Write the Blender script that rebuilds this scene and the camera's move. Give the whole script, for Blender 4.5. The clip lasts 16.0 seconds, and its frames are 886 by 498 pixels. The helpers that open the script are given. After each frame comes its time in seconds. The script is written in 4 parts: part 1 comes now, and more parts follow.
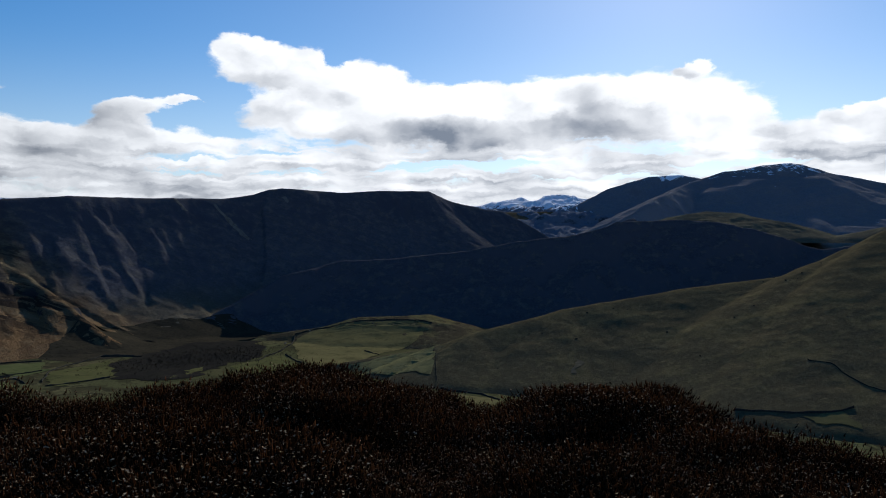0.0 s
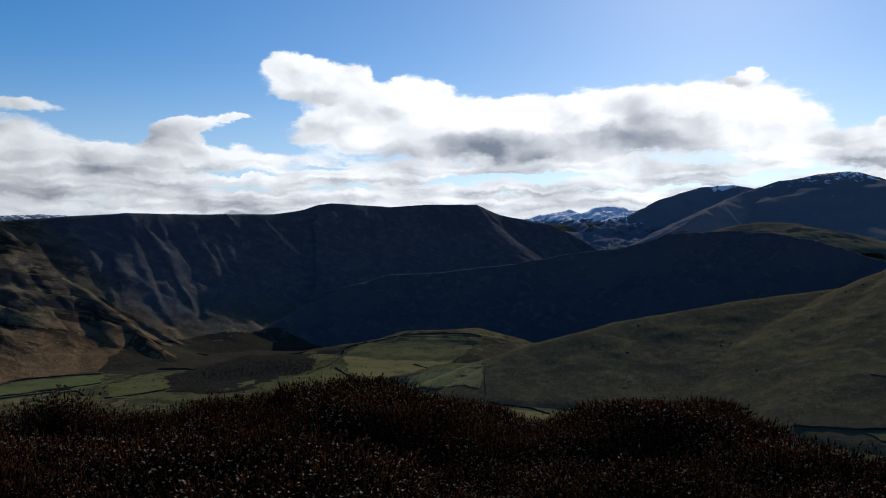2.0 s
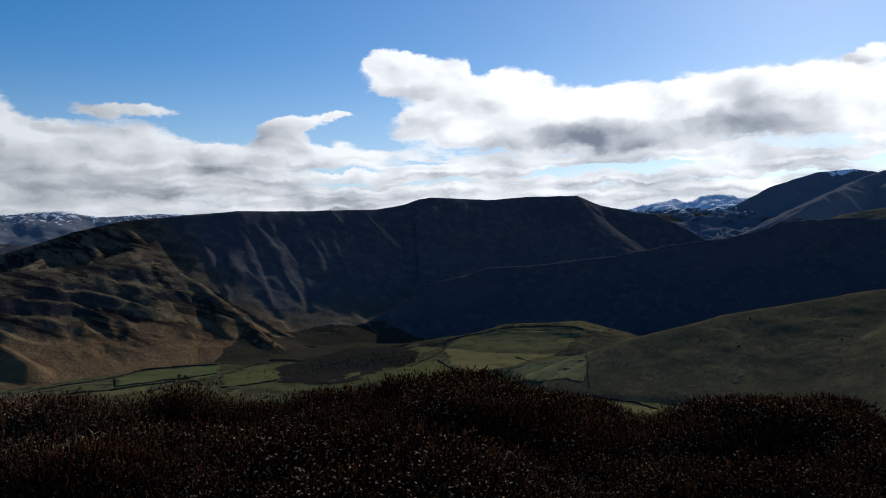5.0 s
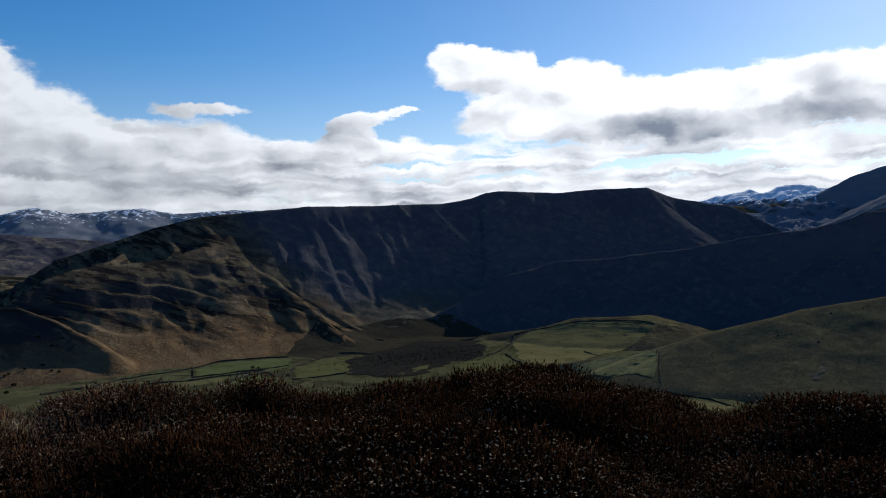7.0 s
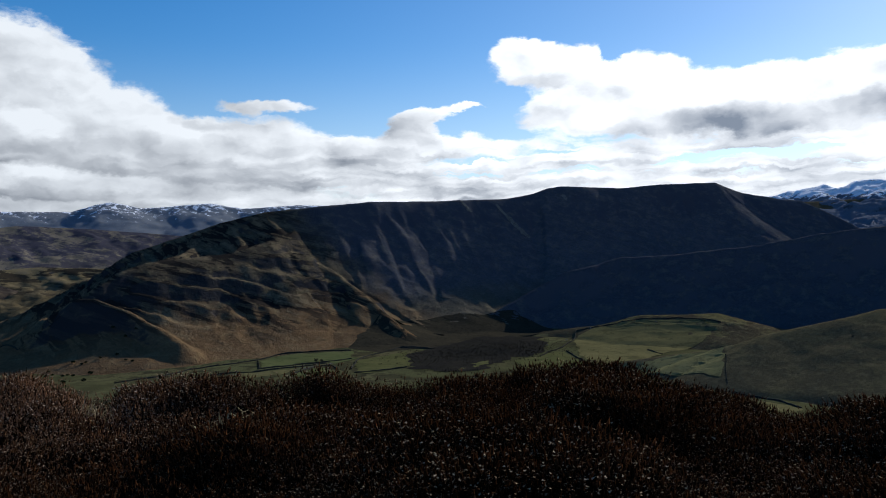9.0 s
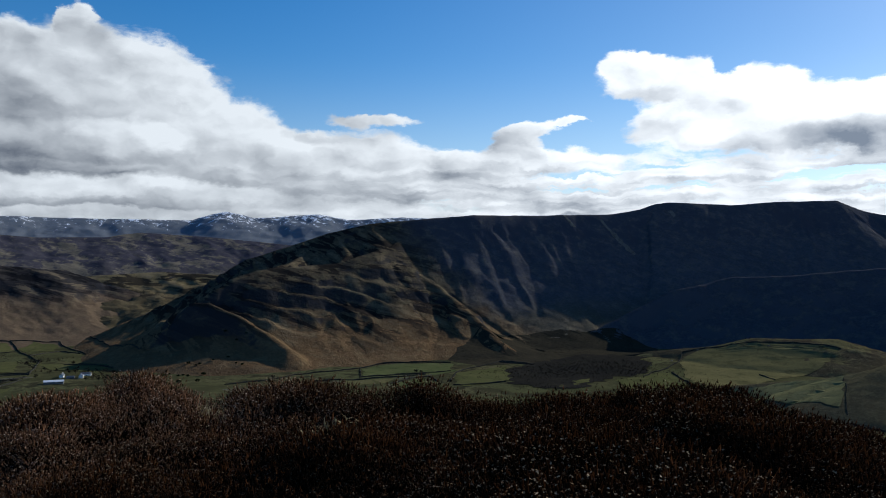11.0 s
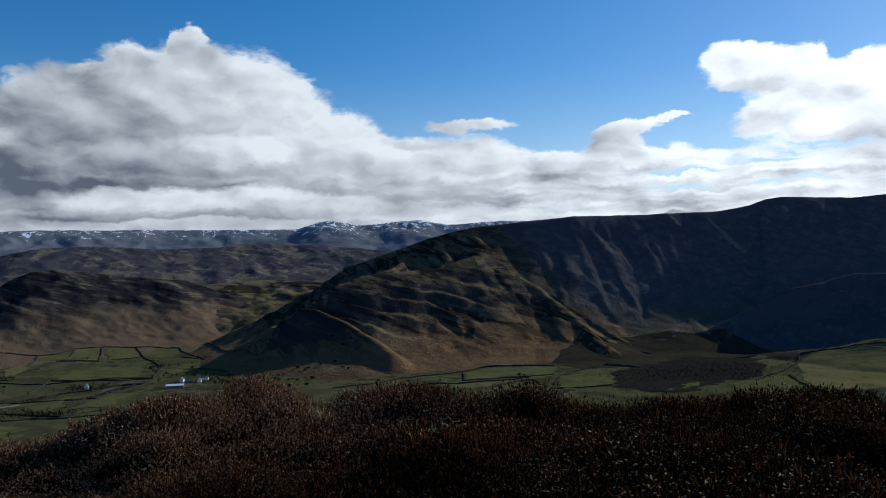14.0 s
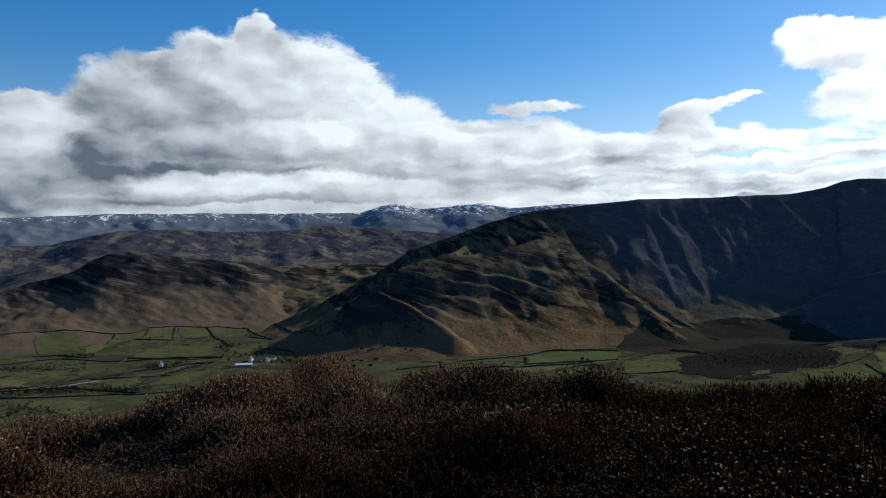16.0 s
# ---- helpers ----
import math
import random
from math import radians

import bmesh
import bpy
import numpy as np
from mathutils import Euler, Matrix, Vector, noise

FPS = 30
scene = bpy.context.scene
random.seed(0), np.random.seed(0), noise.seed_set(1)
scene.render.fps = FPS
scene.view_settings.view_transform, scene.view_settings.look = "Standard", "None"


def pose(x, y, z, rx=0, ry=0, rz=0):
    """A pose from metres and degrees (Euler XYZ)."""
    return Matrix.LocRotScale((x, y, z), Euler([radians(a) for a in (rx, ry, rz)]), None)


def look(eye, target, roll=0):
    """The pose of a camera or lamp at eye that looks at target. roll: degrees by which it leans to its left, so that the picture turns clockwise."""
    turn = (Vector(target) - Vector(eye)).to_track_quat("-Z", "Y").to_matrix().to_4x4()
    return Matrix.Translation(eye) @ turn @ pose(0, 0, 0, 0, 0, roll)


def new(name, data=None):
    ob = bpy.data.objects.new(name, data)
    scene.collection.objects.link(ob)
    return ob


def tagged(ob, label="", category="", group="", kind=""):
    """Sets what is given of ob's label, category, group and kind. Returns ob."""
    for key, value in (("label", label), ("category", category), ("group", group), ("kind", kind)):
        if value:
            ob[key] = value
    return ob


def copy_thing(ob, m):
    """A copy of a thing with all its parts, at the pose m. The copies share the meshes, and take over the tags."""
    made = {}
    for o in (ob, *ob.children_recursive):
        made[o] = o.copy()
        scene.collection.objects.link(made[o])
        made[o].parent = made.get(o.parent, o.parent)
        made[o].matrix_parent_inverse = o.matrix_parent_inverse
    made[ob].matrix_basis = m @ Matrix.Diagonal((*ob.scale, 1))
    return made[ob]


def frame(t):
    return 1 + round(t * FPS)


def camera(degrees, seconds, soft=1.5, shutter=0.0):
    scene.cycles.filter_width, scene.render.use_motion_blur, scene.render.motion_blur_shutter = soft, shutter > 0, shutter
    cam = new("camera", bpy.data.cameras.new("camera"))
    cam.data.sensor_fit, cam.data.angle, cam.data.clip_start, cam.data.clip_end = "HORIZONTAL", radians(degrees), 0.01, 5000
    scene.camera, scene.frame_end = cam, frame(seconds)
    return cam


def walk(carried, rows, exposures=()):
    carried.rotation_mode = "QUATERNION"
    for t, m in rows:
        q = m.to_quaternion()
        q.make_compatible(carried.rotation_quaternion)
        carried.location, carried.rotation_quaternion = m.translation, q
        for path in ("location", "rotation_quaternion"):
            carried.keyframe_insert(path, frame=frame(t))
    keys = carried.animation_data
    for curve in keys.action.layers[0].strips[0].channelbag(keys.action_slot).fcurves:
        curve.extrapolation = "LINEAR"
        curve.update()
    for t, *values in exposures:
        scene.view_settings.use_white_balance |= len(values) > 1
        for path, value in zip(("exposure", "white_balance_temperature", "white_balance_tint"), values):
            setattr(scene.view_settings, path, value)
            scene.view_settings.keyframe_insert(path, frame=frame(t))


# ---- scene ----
from mathutils.geometry import tessellate_polygon

EYE = 262.0          # height of the eye above the valley floor
ARM = 0.22           # the camera is held this far in front of the turning body
cam = camera(60.1, 16.0, soft=1.0)
ROWS = [             # seconds, yaw, pitch, roll
    (0.0, 0.00, -0.70, 0.00),
    (0.5, 0.85, -0.47, 0.46),
    (1.0, 1.69, 0.14, 0.46),
    (1.5, 2.65, 0.33, 0.52),
    (2.0, 3.59, 0.31, 0.43),
    (2.5, 4.48, 0.33, 0.40),
    (3.0, 5.35, 0.38, 0.44),
    (3.5, 6.91, 0.21, 0.46),
    (4.0, 8.36, -0.05, 0.78),
    (6.3, 14.70, -0.12, 1.40),
    (6.5, 15.24, -0.17, 1.45),
    (7.0, 16.10, -0.45, 1.51),
    (7.5, 17.25, -0.64, 1.49),
    (8.0, 18.35, -0.58, 1.50),
    (8.5, 19.59, -0.69, 1.40),
    (9.0, 20.68, -0.69, 1.25),
    (9.2, 22.10, -0.80, 1.15),
    (11.3, 29.05, 0.62, -0.15),
    (11.5, 29.69, 0.71, -0.18),
    (12.0, 31.12, 0.95, 0.05),
    (12.5, 32.18, 1.38, 0.73),
    (13.0, 33.39, 1.35, 1.06),
    (13.5, 34.55, 0.82, 0.88),
    (14.0, 35.73, 0.75, 1.25),
    (14.5, 36.93, 0.74, 1.20),
    (15.0, 38.13, 0.40, 1.19),
    (15.5, 39.34, 0.08, 1.37),
    (16.0, 40.44, -0.40, 1.09),
]
walk(cam, [(t, pose(-ARM * math.sin(radians(yaw)), ARM * math.cos(radians(yaw)) - ARM, EYE, 0, 0, yaw)
            @ pose(0, 0, 0, pitch) @ pose(0, 0, 0, 0, roll) @ pose(0, 0, 0, 90)) for t, yaw, pitch, roll in ROWS],
     exposures=[(0.0, -0.22, 6200, 10), (2.0, -0.28, 6180, 10), (4.0, -0.32, 6160, 10), (7.0, -0.15, 6160, 10), (9.0, -0.05, 6130, 9), (12.5, -0.18, 6000, 7), (14.5, -0.18, 5960, 7), (16.0, 0.02, 6050, 7)])


# ---- node helpers ----
class Tree:
    """A short way to write node trees."""

    def __init__(self, tree):
        self.tree = tree
        tree.nodes.clear()

    def add(self, kind, ins=(), **props):
        n = self.tree.nodes.new(kind)
        for k, v in props.items():
            setattr(n, k, v)
        for k, v in (ins.items() if isinstance(ins, dict) else enumerate(ins)):
            if v is None:
                continue
            if isinstance(v, bpy.types.NodeSocket):
                self.tree.links.new(v, n.inputs[k])
            else:
                n.inputs[k].default_value = v
        return n

    def math(self, op, a, b=None, c=None, clamp=False):
        return self.add("ShaderNodeMath", (a, b, c), operation=op, use_clamp=clamp).outputs[0]

    def ramp(self, v, lo, hi, to_lo=0.0, to_hi=1.0, smooth=True):
        return self.add("ShaderNodeMapRange", {0: v, 1: lo, 2: hi, 3: to_lo, 4: to_hi},
                        interpolation_type="SMOOTHSTEP" if smooth else "LINEAR").outputs[0]

    def noise(self, vec, scale, detail=4.0, rough=0.55, distort=0.0):
        return self.add("ShaderNodeTexNoise", {"Vector": vec, "Scale": scale, "Detail": detail, "Roughness": rough, "Distortion": distort}).outputs[0]

    def mix(self, f, a, b):
        a = (*a, 1) if isinstance(a, tuple) and len(a) == 3 else a
        b = (*b, 1) if isinstance(b, tuple) and len(b) == 3 else b
        n = self.add("ShaderNodeMix", {0: f, 6: a, 7: b}, data_type="RGBA")
        return n.outputs[2]

    def mapped(self, vec, loc=(0, 0, 0), rot=(0, 0, 0), scale=(1, 1, 1), kind="POINT"):
        return self.add("ShaderNodeMapping", (vec, loc, rot, scale), vector_type=kind).outputs[0]


def material(name, build, rough=1.0, spec=0.0):
    """A node material: build(tree) returns the colour, the height of the relief (or None) and the relief's depth in metres."""
    m = bpy.data.materials.new(name)
    m.use_nodes = True
    t = Tree(m.node_tree)
    colour, relief, depth = build(t)
    ins = {"Base Color": colour, "Roughness": rough, "Specular IOR Level": spec}
    if relief is not None:
        ins["Normal"] = t.add("ShaderNodeBump", {"Height": relief, "Distance": depth, "Strength": 1.0}).outputs[0]
    p = t.add("ShaderNodeBsdfPrincipled", ins)
    t.add("ShaderNodeOutputMaterial", (p.outputs[0],))
    return m


# ---- sky, sun, clouds ----
SUN_AZ, SUN_EL = -16.6, 24.0      # degrees, to the left of straight ahead and up


def build_world():
    world = bpy.data.worlds.new("sky")
    scene.world = world
    world.use_nodes = True
    world.cycles.sampling_method, world.cycles.sample_map_resolution = "MANUAL", 512
    t = Tree(world.node_tree)
    sky = t.add("ShaderNodeTexSky", sky_type="NISHITA", sun_disc=False, sun_elevation=radians(SUN_EL), sun_rotation=radians(-SUN_AZ),
                altitude=400, air_density=1.0, dust_density=0.2, ozone_density=1.6)
    direction = t.add("ShaderNodeTexCoord").outputs["Generated"]
    x, y, z = t.add("ShaderNodeSeparateXYZ", (direction,)).outputs
    deg = 180 / math.pi
    az = t.math("MULTIPLY", t.math("ARCTAN2", t.math("MULTIPLY", x, -1.0), y), deg)
    el = t.math("MULTIPLY", t.math("ARCSINE", z), deg)
    flat = t.add("ShaderNodeCombineXYZ", (az, el, 0.0)).outputs[0]
    # the outline of every cloud is pushed about by two sizes of noise
    w1 = t.add("ShaderNodeTexNoise", {"Vector": t.mapped(flat, scale=(0.8, 1.3, 1)), "Scale": 0.35, "Detail": 7.0, "Roughness": 0.62}).outputs[1]
    w1 = t.add("ShaderNodeVectorMath", (w1, (0.5, 0.5, 0.5)), operation="SUBTRACT").outputs[0]
    w1 = t.add("ShaderNodeVectorMath", (w1, (3.6, 2.2, 0.0)), operation="MULTIPLY").outputs[0]
    warped = t.add("ShaderNodeVectorMath", (flat, w1), operation="ADD").outputs[0]

    # every cloud is a heap of soft lobes, each lit from the sun's side; later lobes stand in front
    body, bright = None, 0.62
    for a, e, ra, re, turn, weight, base in CLOUDS:
        local = t.mapped(warped, (a, e, 0), (0, 0, radians(turn)), (ra, re, 1), "TEXTURE")
        d = t.add("ShaderNodeVectorMath", (local,), operation="LENGTH").outputs["Value"]
        if weight:
            v = t.ramp(d, 1.2, 0.45, 0.0, weight)
            body = v if body is None else t.math("ADD", body, v)
        lobe = t.add("ShaderNodeVectorMath", (local, (-0.22, 0.22, 0.0)), operation="DOT_PRODUCT").outputs["Value"]
        lobe = t.math("ADD", lobe, base)
        m = t.add("ShaderNodeMix", {0: t.ramp(d, 1.2, 0.55), 2: bright, 3: lobe}, data_type="FLOAT")
        bright = m.outputs[0]
    # low down lie long thin lenses of cloud, bright along their tops
    shifted = t.add("ShaderNodeVectorMath", (warped, (-0.5, 0.6, 0.0)), operation="ADD").outputs[0]
    raised = t.add("ShaderNodeVectorMath", (warped, (-0.1, 0.28, 0.0)), operation="ADD").outputs[0]

    def lens(p):
        return t.noise(t.mapped(p, scale=(0.085, 1.0, 1)), 1.0, 4.0, 0.5, 0.0)

    streaks = lens(warped)
    low = t.math("MULTIPLY", t.ramp(el, 8.8, 5.6), t.ramp(streaks, 0.34, 0.56))
    low = t.math("ADD", low, t.ramp(el, 5.4, 3.4, 0.0, 0.75))
    fluff = t.noise(t.mapped(flat, scale=(0.7, 1.2, 1)), 0.6, 9.0, 0.62, 0.35)
    wisps = t.noise(t.mapped(warped, (5, 2, 0), (0, 0, radians(-8)), (0.35, 1.1, 1)), 1.3, 7.0, 0.6, 0.8)
    body = t.math("MINIMUM", body, 1.15)
    frayed = t.math("ADD", t.math("MULTIPLY", t.math("SUBTRACT", fluff, 0.5), 0.85), t.math("MULTIPLY", t.math("SUBTRACT", wisps, 0.5), 0.5))
    density = t.math("ADD", t.math("ADD", body, low), frayed)
    cover = t.ramp(density, 0.20, 0.76)
    near_sun = t.ramp(az, 48.0, 0.0)

    def billow(p):
        return t.noise(t.mapped(p, scale=(0.5, 0.8, 1)), 0.7, 4.5, 0.45)

    def heap(p):
        return t.noise(t.mapped(p, (2, 9, 0), scale=(0.24, 0.36, 1)), 0.7, 2.5, 0.4)

    sunward = t.add("ShaderNodeVectorMath", (flat, (-1.3, 1.1, 0.0)), operation="ADD").outputs[0]
    emboss = t.math("MULTIPLY", t.math("SUBTRACT", billow(warped), billow(shifted)), 0.7)
    emboss = t.math("ADD", emboss, t.math("MULTIPLY", t.math("SUBTRACT", heap(flat), heap(sunward)), 1.1))
    bars = t.math("MULTIPLY", t.math("SUBTRACT", streaks, lens(raised)), t.math("MULTIPLY", t.ramp(el, 8.5, 5.0), t.ramp(az, 48.0, 20.0, 0.25, 1.5)))
    edge = t.ramp(density, 1.1, 0.3, 0.0, 0.16)          # thin edges let the light through
    glow = t.math("ADD", t.math("ADD", bright, emboss), t.math("ADD", bars, edge), clamp=True)
    lit = t.mix(near_sun, (0.90, 0.92, 0.94), (1.30, 1.30, 1.30))
    shade = t.mix(near_sun, (0.12, 0.14, 0.18), (0.26, 0.30, 0.37))
    cloud = t.mix(glow, shade, lit)
    blue = t.add("ShaderNodeHueSaturation", {"Hue": 0.500, "Saturation": t.math("MULTIPLY", t.ramp(el, 2.0, 15.0, 0.85, 1.34), t.ramp(az, 0.0, 50.0, 0.94, 1.08)), "Value": 1.0, "Color": sky.outputs[0]}).outputs[0]
    blue = t.add("ShaderNodeMix", {0: 1.0, 6: blue, 7: (0.92, 1.0, 1.13, 1)}, data_type="RGBA", blend_type="MULTIPLY").outputs[2]
    air = t.add("ShaderNodeBackground", {0: blue, 1: SKY})
    white = t.add("ShaderNodeBackground", {0: cloud, 1: 1.0})
    both = t.add("ShaderNodeMixShader", (cover, air.outputs[0], white.outputs[0]))
    t.add("ShaderNodeOutputWorld", (both.outputs[0],))


SKY = 0.103
# the lobes of the clouds: azimuth, elevation, half width, half height, turn (degrees), weight, brightness
BANK_AHEAD = [
    (11.6, 10.3, 3.5, 1.1, 0, 0.4, 0.80),
    (8.1, 10.6, 3.1, 1.5, 0, 0.8, 0.90),
    (-8.2, 9.9, 10.4, 2.1, 0, 0.8, 0.92),
    (-3.6, 9.2, 13.7, 2.4, 0, 1, 0.92),
    (-15.1, 9.5, 8.1, 2.8, 0, 1, 0.95),
    (3.5, 9.4, 8.7, 2.3, 0, 1, 0.92),
    (11.0, 9.0, 4.6, 1.7, 0, 0.9, 0.85),
    (-20.4, 7.8, 3.5, 2.1, 0, 0.9, 0.95),
    (6.0, 11.4, 3.1, 1.9, 0, 1, 0.95),
    (13.0, 12.4, 4.5, 1.7, 0, 1, 0.85),
    (14.6, 13.4, 2.4, 1.1, 0, 0.8, 0.85),
    (9.4, 12.5, 2.2, 1.7, 0, 0.8, 0.90),
    (-18.0, 12.0, 1.6, 0.7, 0, 0.8, 0.95),
    (8.0, 13.6, 1.1, 1.3, 0, -0.7, 0.95),
    (16.0, 10.4, 1.8, 0.8, 0, -0.6, 0.95),
]
BELLIES_AND_PUFFS = [
    (-5.7, 8.0, 12.0, 1.3, 0, 0, 0.36),
    (-12.7, 8.8, 5.4, 1.2, 0, 0, 0.45),
    (12.6, 11.5, 3.7, 0.7, 0, 0, 0.60),
    (-27.8, 6.9, 5.0, 1.9, 0, 0.9, 0.85),
    (-29.7, 8.3, 3.3, 0.9, 0, 0.8, 0.95),
    (-34.0, 7.8, 6.2, 2.5, 0, 0.9, 0.85),
    (-27.8, 6.0, 4.6, 0.6, 0, 0, 0.50),
    (22.6, 8.1, 2.2, 1.5, 0, 1, 0.48),
    (21.3, 9.3, 2.3, 0.7, -8, 0.9, 0.85),
    (18.6, 9.8, 1.5, 0.4, -6, 0.9, 0.90),
    (20.7, 7.0, 5.0, 0.9, 0, 0.8, 0.80),
    (18.5, 6.5, 6.2, 0.7, 0, 0.6, 0.75),
    (23.1, 7.4, 1.9, 0.7, 0, 0, 0.45),
]
GREAT_HEAP = [
    (48.9, 6.9, 10.8, 2.5, 0, 0.9, 0.60),
    (68.5, 4.3, 10.8, 2.1, 0, 0.9, 0.20),
    (59.9, 7.6, 13.7, 3.5, 0, 1, 0.24),
    (74.0, 7.0, 8.3, 4.2, 0, 1, 0.30),
    (68.4, 8.2, 3.9, 2.1, 0, 1, 0.45),
    (61.7, 11.1, 4.8, 2.6, 0, 1, 0.45),
    (53.2, 11.5, 6.8, 4.6, 0, 1, 0.62),
    (53.9, 15.4, 1.1, 1.4, 0, 1, 0.80),
    (58.1, 13.4, 3.1, 1.9, 0, 0.7, 0.52),
    (48.4, 11.0, 5.4, 3.5, 0, 1, 0.82),
    (44.2, 8.7, 4.6, 2.6, 0, 1, 0.86),
    (50.5, 7.9, 4.6, 1.5, 0, 0, 0.88),
    (39.6, 7.1, 5.4, 2.1, 0, 1, 0.80),
    (61.0, 7.0, 6.5, 1.5, 0, 0, 0.26),
    (69.0, 8.3, 3.2, 2.2, 0, 0.6, 0.66),
]
LOW_ROLLS = [
    (35.4, 8.7, 5.0, 0.8, 0, 0.55, 0.62),
    (26.4, 6.6, 5.4, 1.2, 0, 0.7, 0.57),
    (33.3, 6.9, 5.4, 1.7, 0, 1, 0.67),
    (38.8, 5.5, 9.1, 1.2, 0, 0.8, 0.53),
    (57.0, 5.8, 10.0, 0.5, 0, 0.3, 0.24),
    (53.5, 4.5, 11.5, 0.95, 0, 0.9, 0.86),
    (55.0, 3.5, 15.8, 0.4, 0, 0, 0.36),
    (44.7, 4.1, 5.4, 1.0, 0, 0.8, 0.67),
    (33.3, 9.9, 3.7, 0.6, 0, 0.9, 0.86),
]
CLOUDS = BANK_AHEAD + BELLIES_AND_PUFFS + GREAT_HEAP + LOW_ROLLS
build_world()
sun = new("sun", bpy.data.lights.new("sun", "SUN"))
sun.data.energy, sun.data.angle, sun.data.color = 5.0, radians(0.6), (1.0, 0.94, 0.84)
sun.matrix_world = look((-math.sin(radians(SUN_AZ)) * math.cos(radians(SUN_EL)) * 900, math.cos(radians(SUN_AZ)) * math.cos(radians(SUN_EL)) * 900,
                         EYE + 900 * math.sin(radians(SUN_EL))), (0, 0, EYE))


# ---- noise on arrays ----
def value_noise(x, y, seed=0):
    """Smooth noise, -1 to 1, one bump a unit."""
    xi, yi = np.floor(x).astype(np.int64), np.floor(y).astype(np.int64)
    fx, fy = x - xi, y - yi
    fx, fy = fx * fx * fx * (fx * (fx * 6 - 15) + 10), fy * fy * fy * (fy * (fy * 6 - 15) + 10)

    def corner(i, j):
        n = (i * 374761393 + j * 668265263 + seed * 974711) & 0x7FFFFFFF
        n = ((n ^ (n >> 13)) * 1274126177) & 0x7FFFFFFF
        return ((n ^ (n >> 16)) & 0xFFFF) / 32767.5 - 1

    a, b, c, d = corner(xi, yi), corner(xi + 1, yi), corner(xi, yi + 1), corner(xi + 1, yi + 1)
    return (a * (1 - fx) + b * fx) * (1 - fy) + (c * (1 - fx) + d * fx) * fy


def fbm(x, y, octaves=4, seed=0, gain=0.5):
    total, amp = 0, 1.0
    for k in range(octaves):
        total = total + amp * value_noise(x * 2 ** k + 17.3 * k, y * 2 ** k - 9.1 * k, seed + k)
        amp *= gain
    return total


def smooth01(v, lo, hi):
    u = np.clip((v - lo) / (hi - lo), 0, 1)
    return u * u * (3 - 2 * u)


# ---- the ground: the knoll underfoot, its slope, and the valley floor ----
# the rim of the knoll: azimuth (degrees, left is plus) and how far the heather tops lie below the level
RIM = np.array([(-60, 13.0), (-30, 12.9), (-24.5, 12.6), (-17.3, 12.4), (-15.9, 11.4), (-12.4, 11.0), (-8.3, 11.4), (-5.2, 12.3), (-1.2, 12.3), (1.9, 11.3), (5.7, 10.2),
                (9, 9.6), (14, 9.9), (23.5, 10.05), (30, 9.75), (34, 9.5), (39.8, 9.5), (42.5, 9.8), (44.6, 10.4), (46.7, 9.2), (50, 8.7),
                (52.4, 8.8), (56.4, 9.4), (60.3, 10.2), (64, 10.6), (70.7, 10.8), (95, 11.5)])
RIM_R, TALL = 11.0, 0.36


def rim_radius(az):
    return RIM_R + 1.6 * np.sin(az * 0.13 + 1.0) + 0.8 * np.sin(az * 0.31)


def ground_z(x, y):
    r = np.hypot(x, y)
    az = np.degrees(np.arctan2(-x, y))
    rim_r = rim_radius(az)
    drop = rim_r * np.tan(np.radians(np.interp(az, RIM[:, 0], RIM[:, 1]))) + 1.22 * TALL
    u = np.clip(r / rim_r, 0, 1)
    knoll = -1.62 - (drop - 1.62) * u ** 1.6
    front = smooth01(np.cos(np.radians(az - 20)), -0.35, 0.2)
    steep = np.where(r > rim_r, (r - rim_r) * 0.50 * np.clip((r - rim_r) / 6, 0.3, 1), 0) * front
    own = EYE + knoll * front + (1 - front) * (-1.62 + 0.03 * r) - steep
    own = own + 0.05 * fbm(x * 0.7, y * 0.7, 3, 5) * smooth01(r, 1, 4)
    valley = 4 + 4 * fbm(x / 260, y / 260, 3, 11) + 0.6 * fbm(x / 40, y / 40, 2, 15)
    k = np.clip(0.5 + (own - valley) / 120, 0, 1)        # a soft foot where the slope meets the valley
    return np.where(own > valley + 60, own, valley + (own - valley) * k + 30 * k * (1 - k))


def sheet(name, xs, ys, zs, mat, keep=None):
    """A grid of points as one mesh."""
    n, m = xs.shape
    idx = np.arange(n * m).reshape(n, m)
    quads = np.stack([idx[:-1, :-1], idx[1:, :-1], idx[1:, 1:], idx[:-1, 1:]], -1).reshape(-1, 4)
    verts = np.stack([xs, ys, zs], -1).reshape(-1, 3)
    if keep is not None:
        quads = quads[keep.reshape(-1)[quads].any(1)]
        used = np.unique(quads)
        remap = np.zeros(n * m, np.int64)
        remap[used] = np.arange(len(used))
        quads, verts = remap[quads], verts[used]
    me = bpy.data.meshes.new(name)
    me.vertices.add(len(verts))
    me.vertices.foreach_set("co", verts.astype(np.float32).ravel())
    me.loops.add(quads.size)
    me.loops.foreach_set("vertex_index", quads.astype(np.int32).ravel())
    me.polygons.add(len(quads))
    me.polygons.foreach_set("loop_start", np.arange(0, quads.size, 4, dtype=np.int32))
    me.polygons.foreach_set("use_smooth", np.ones(len(quads), bool))
    me.update(calc_edges=True)
    me.materials.append(mat)
    return new(name, me)


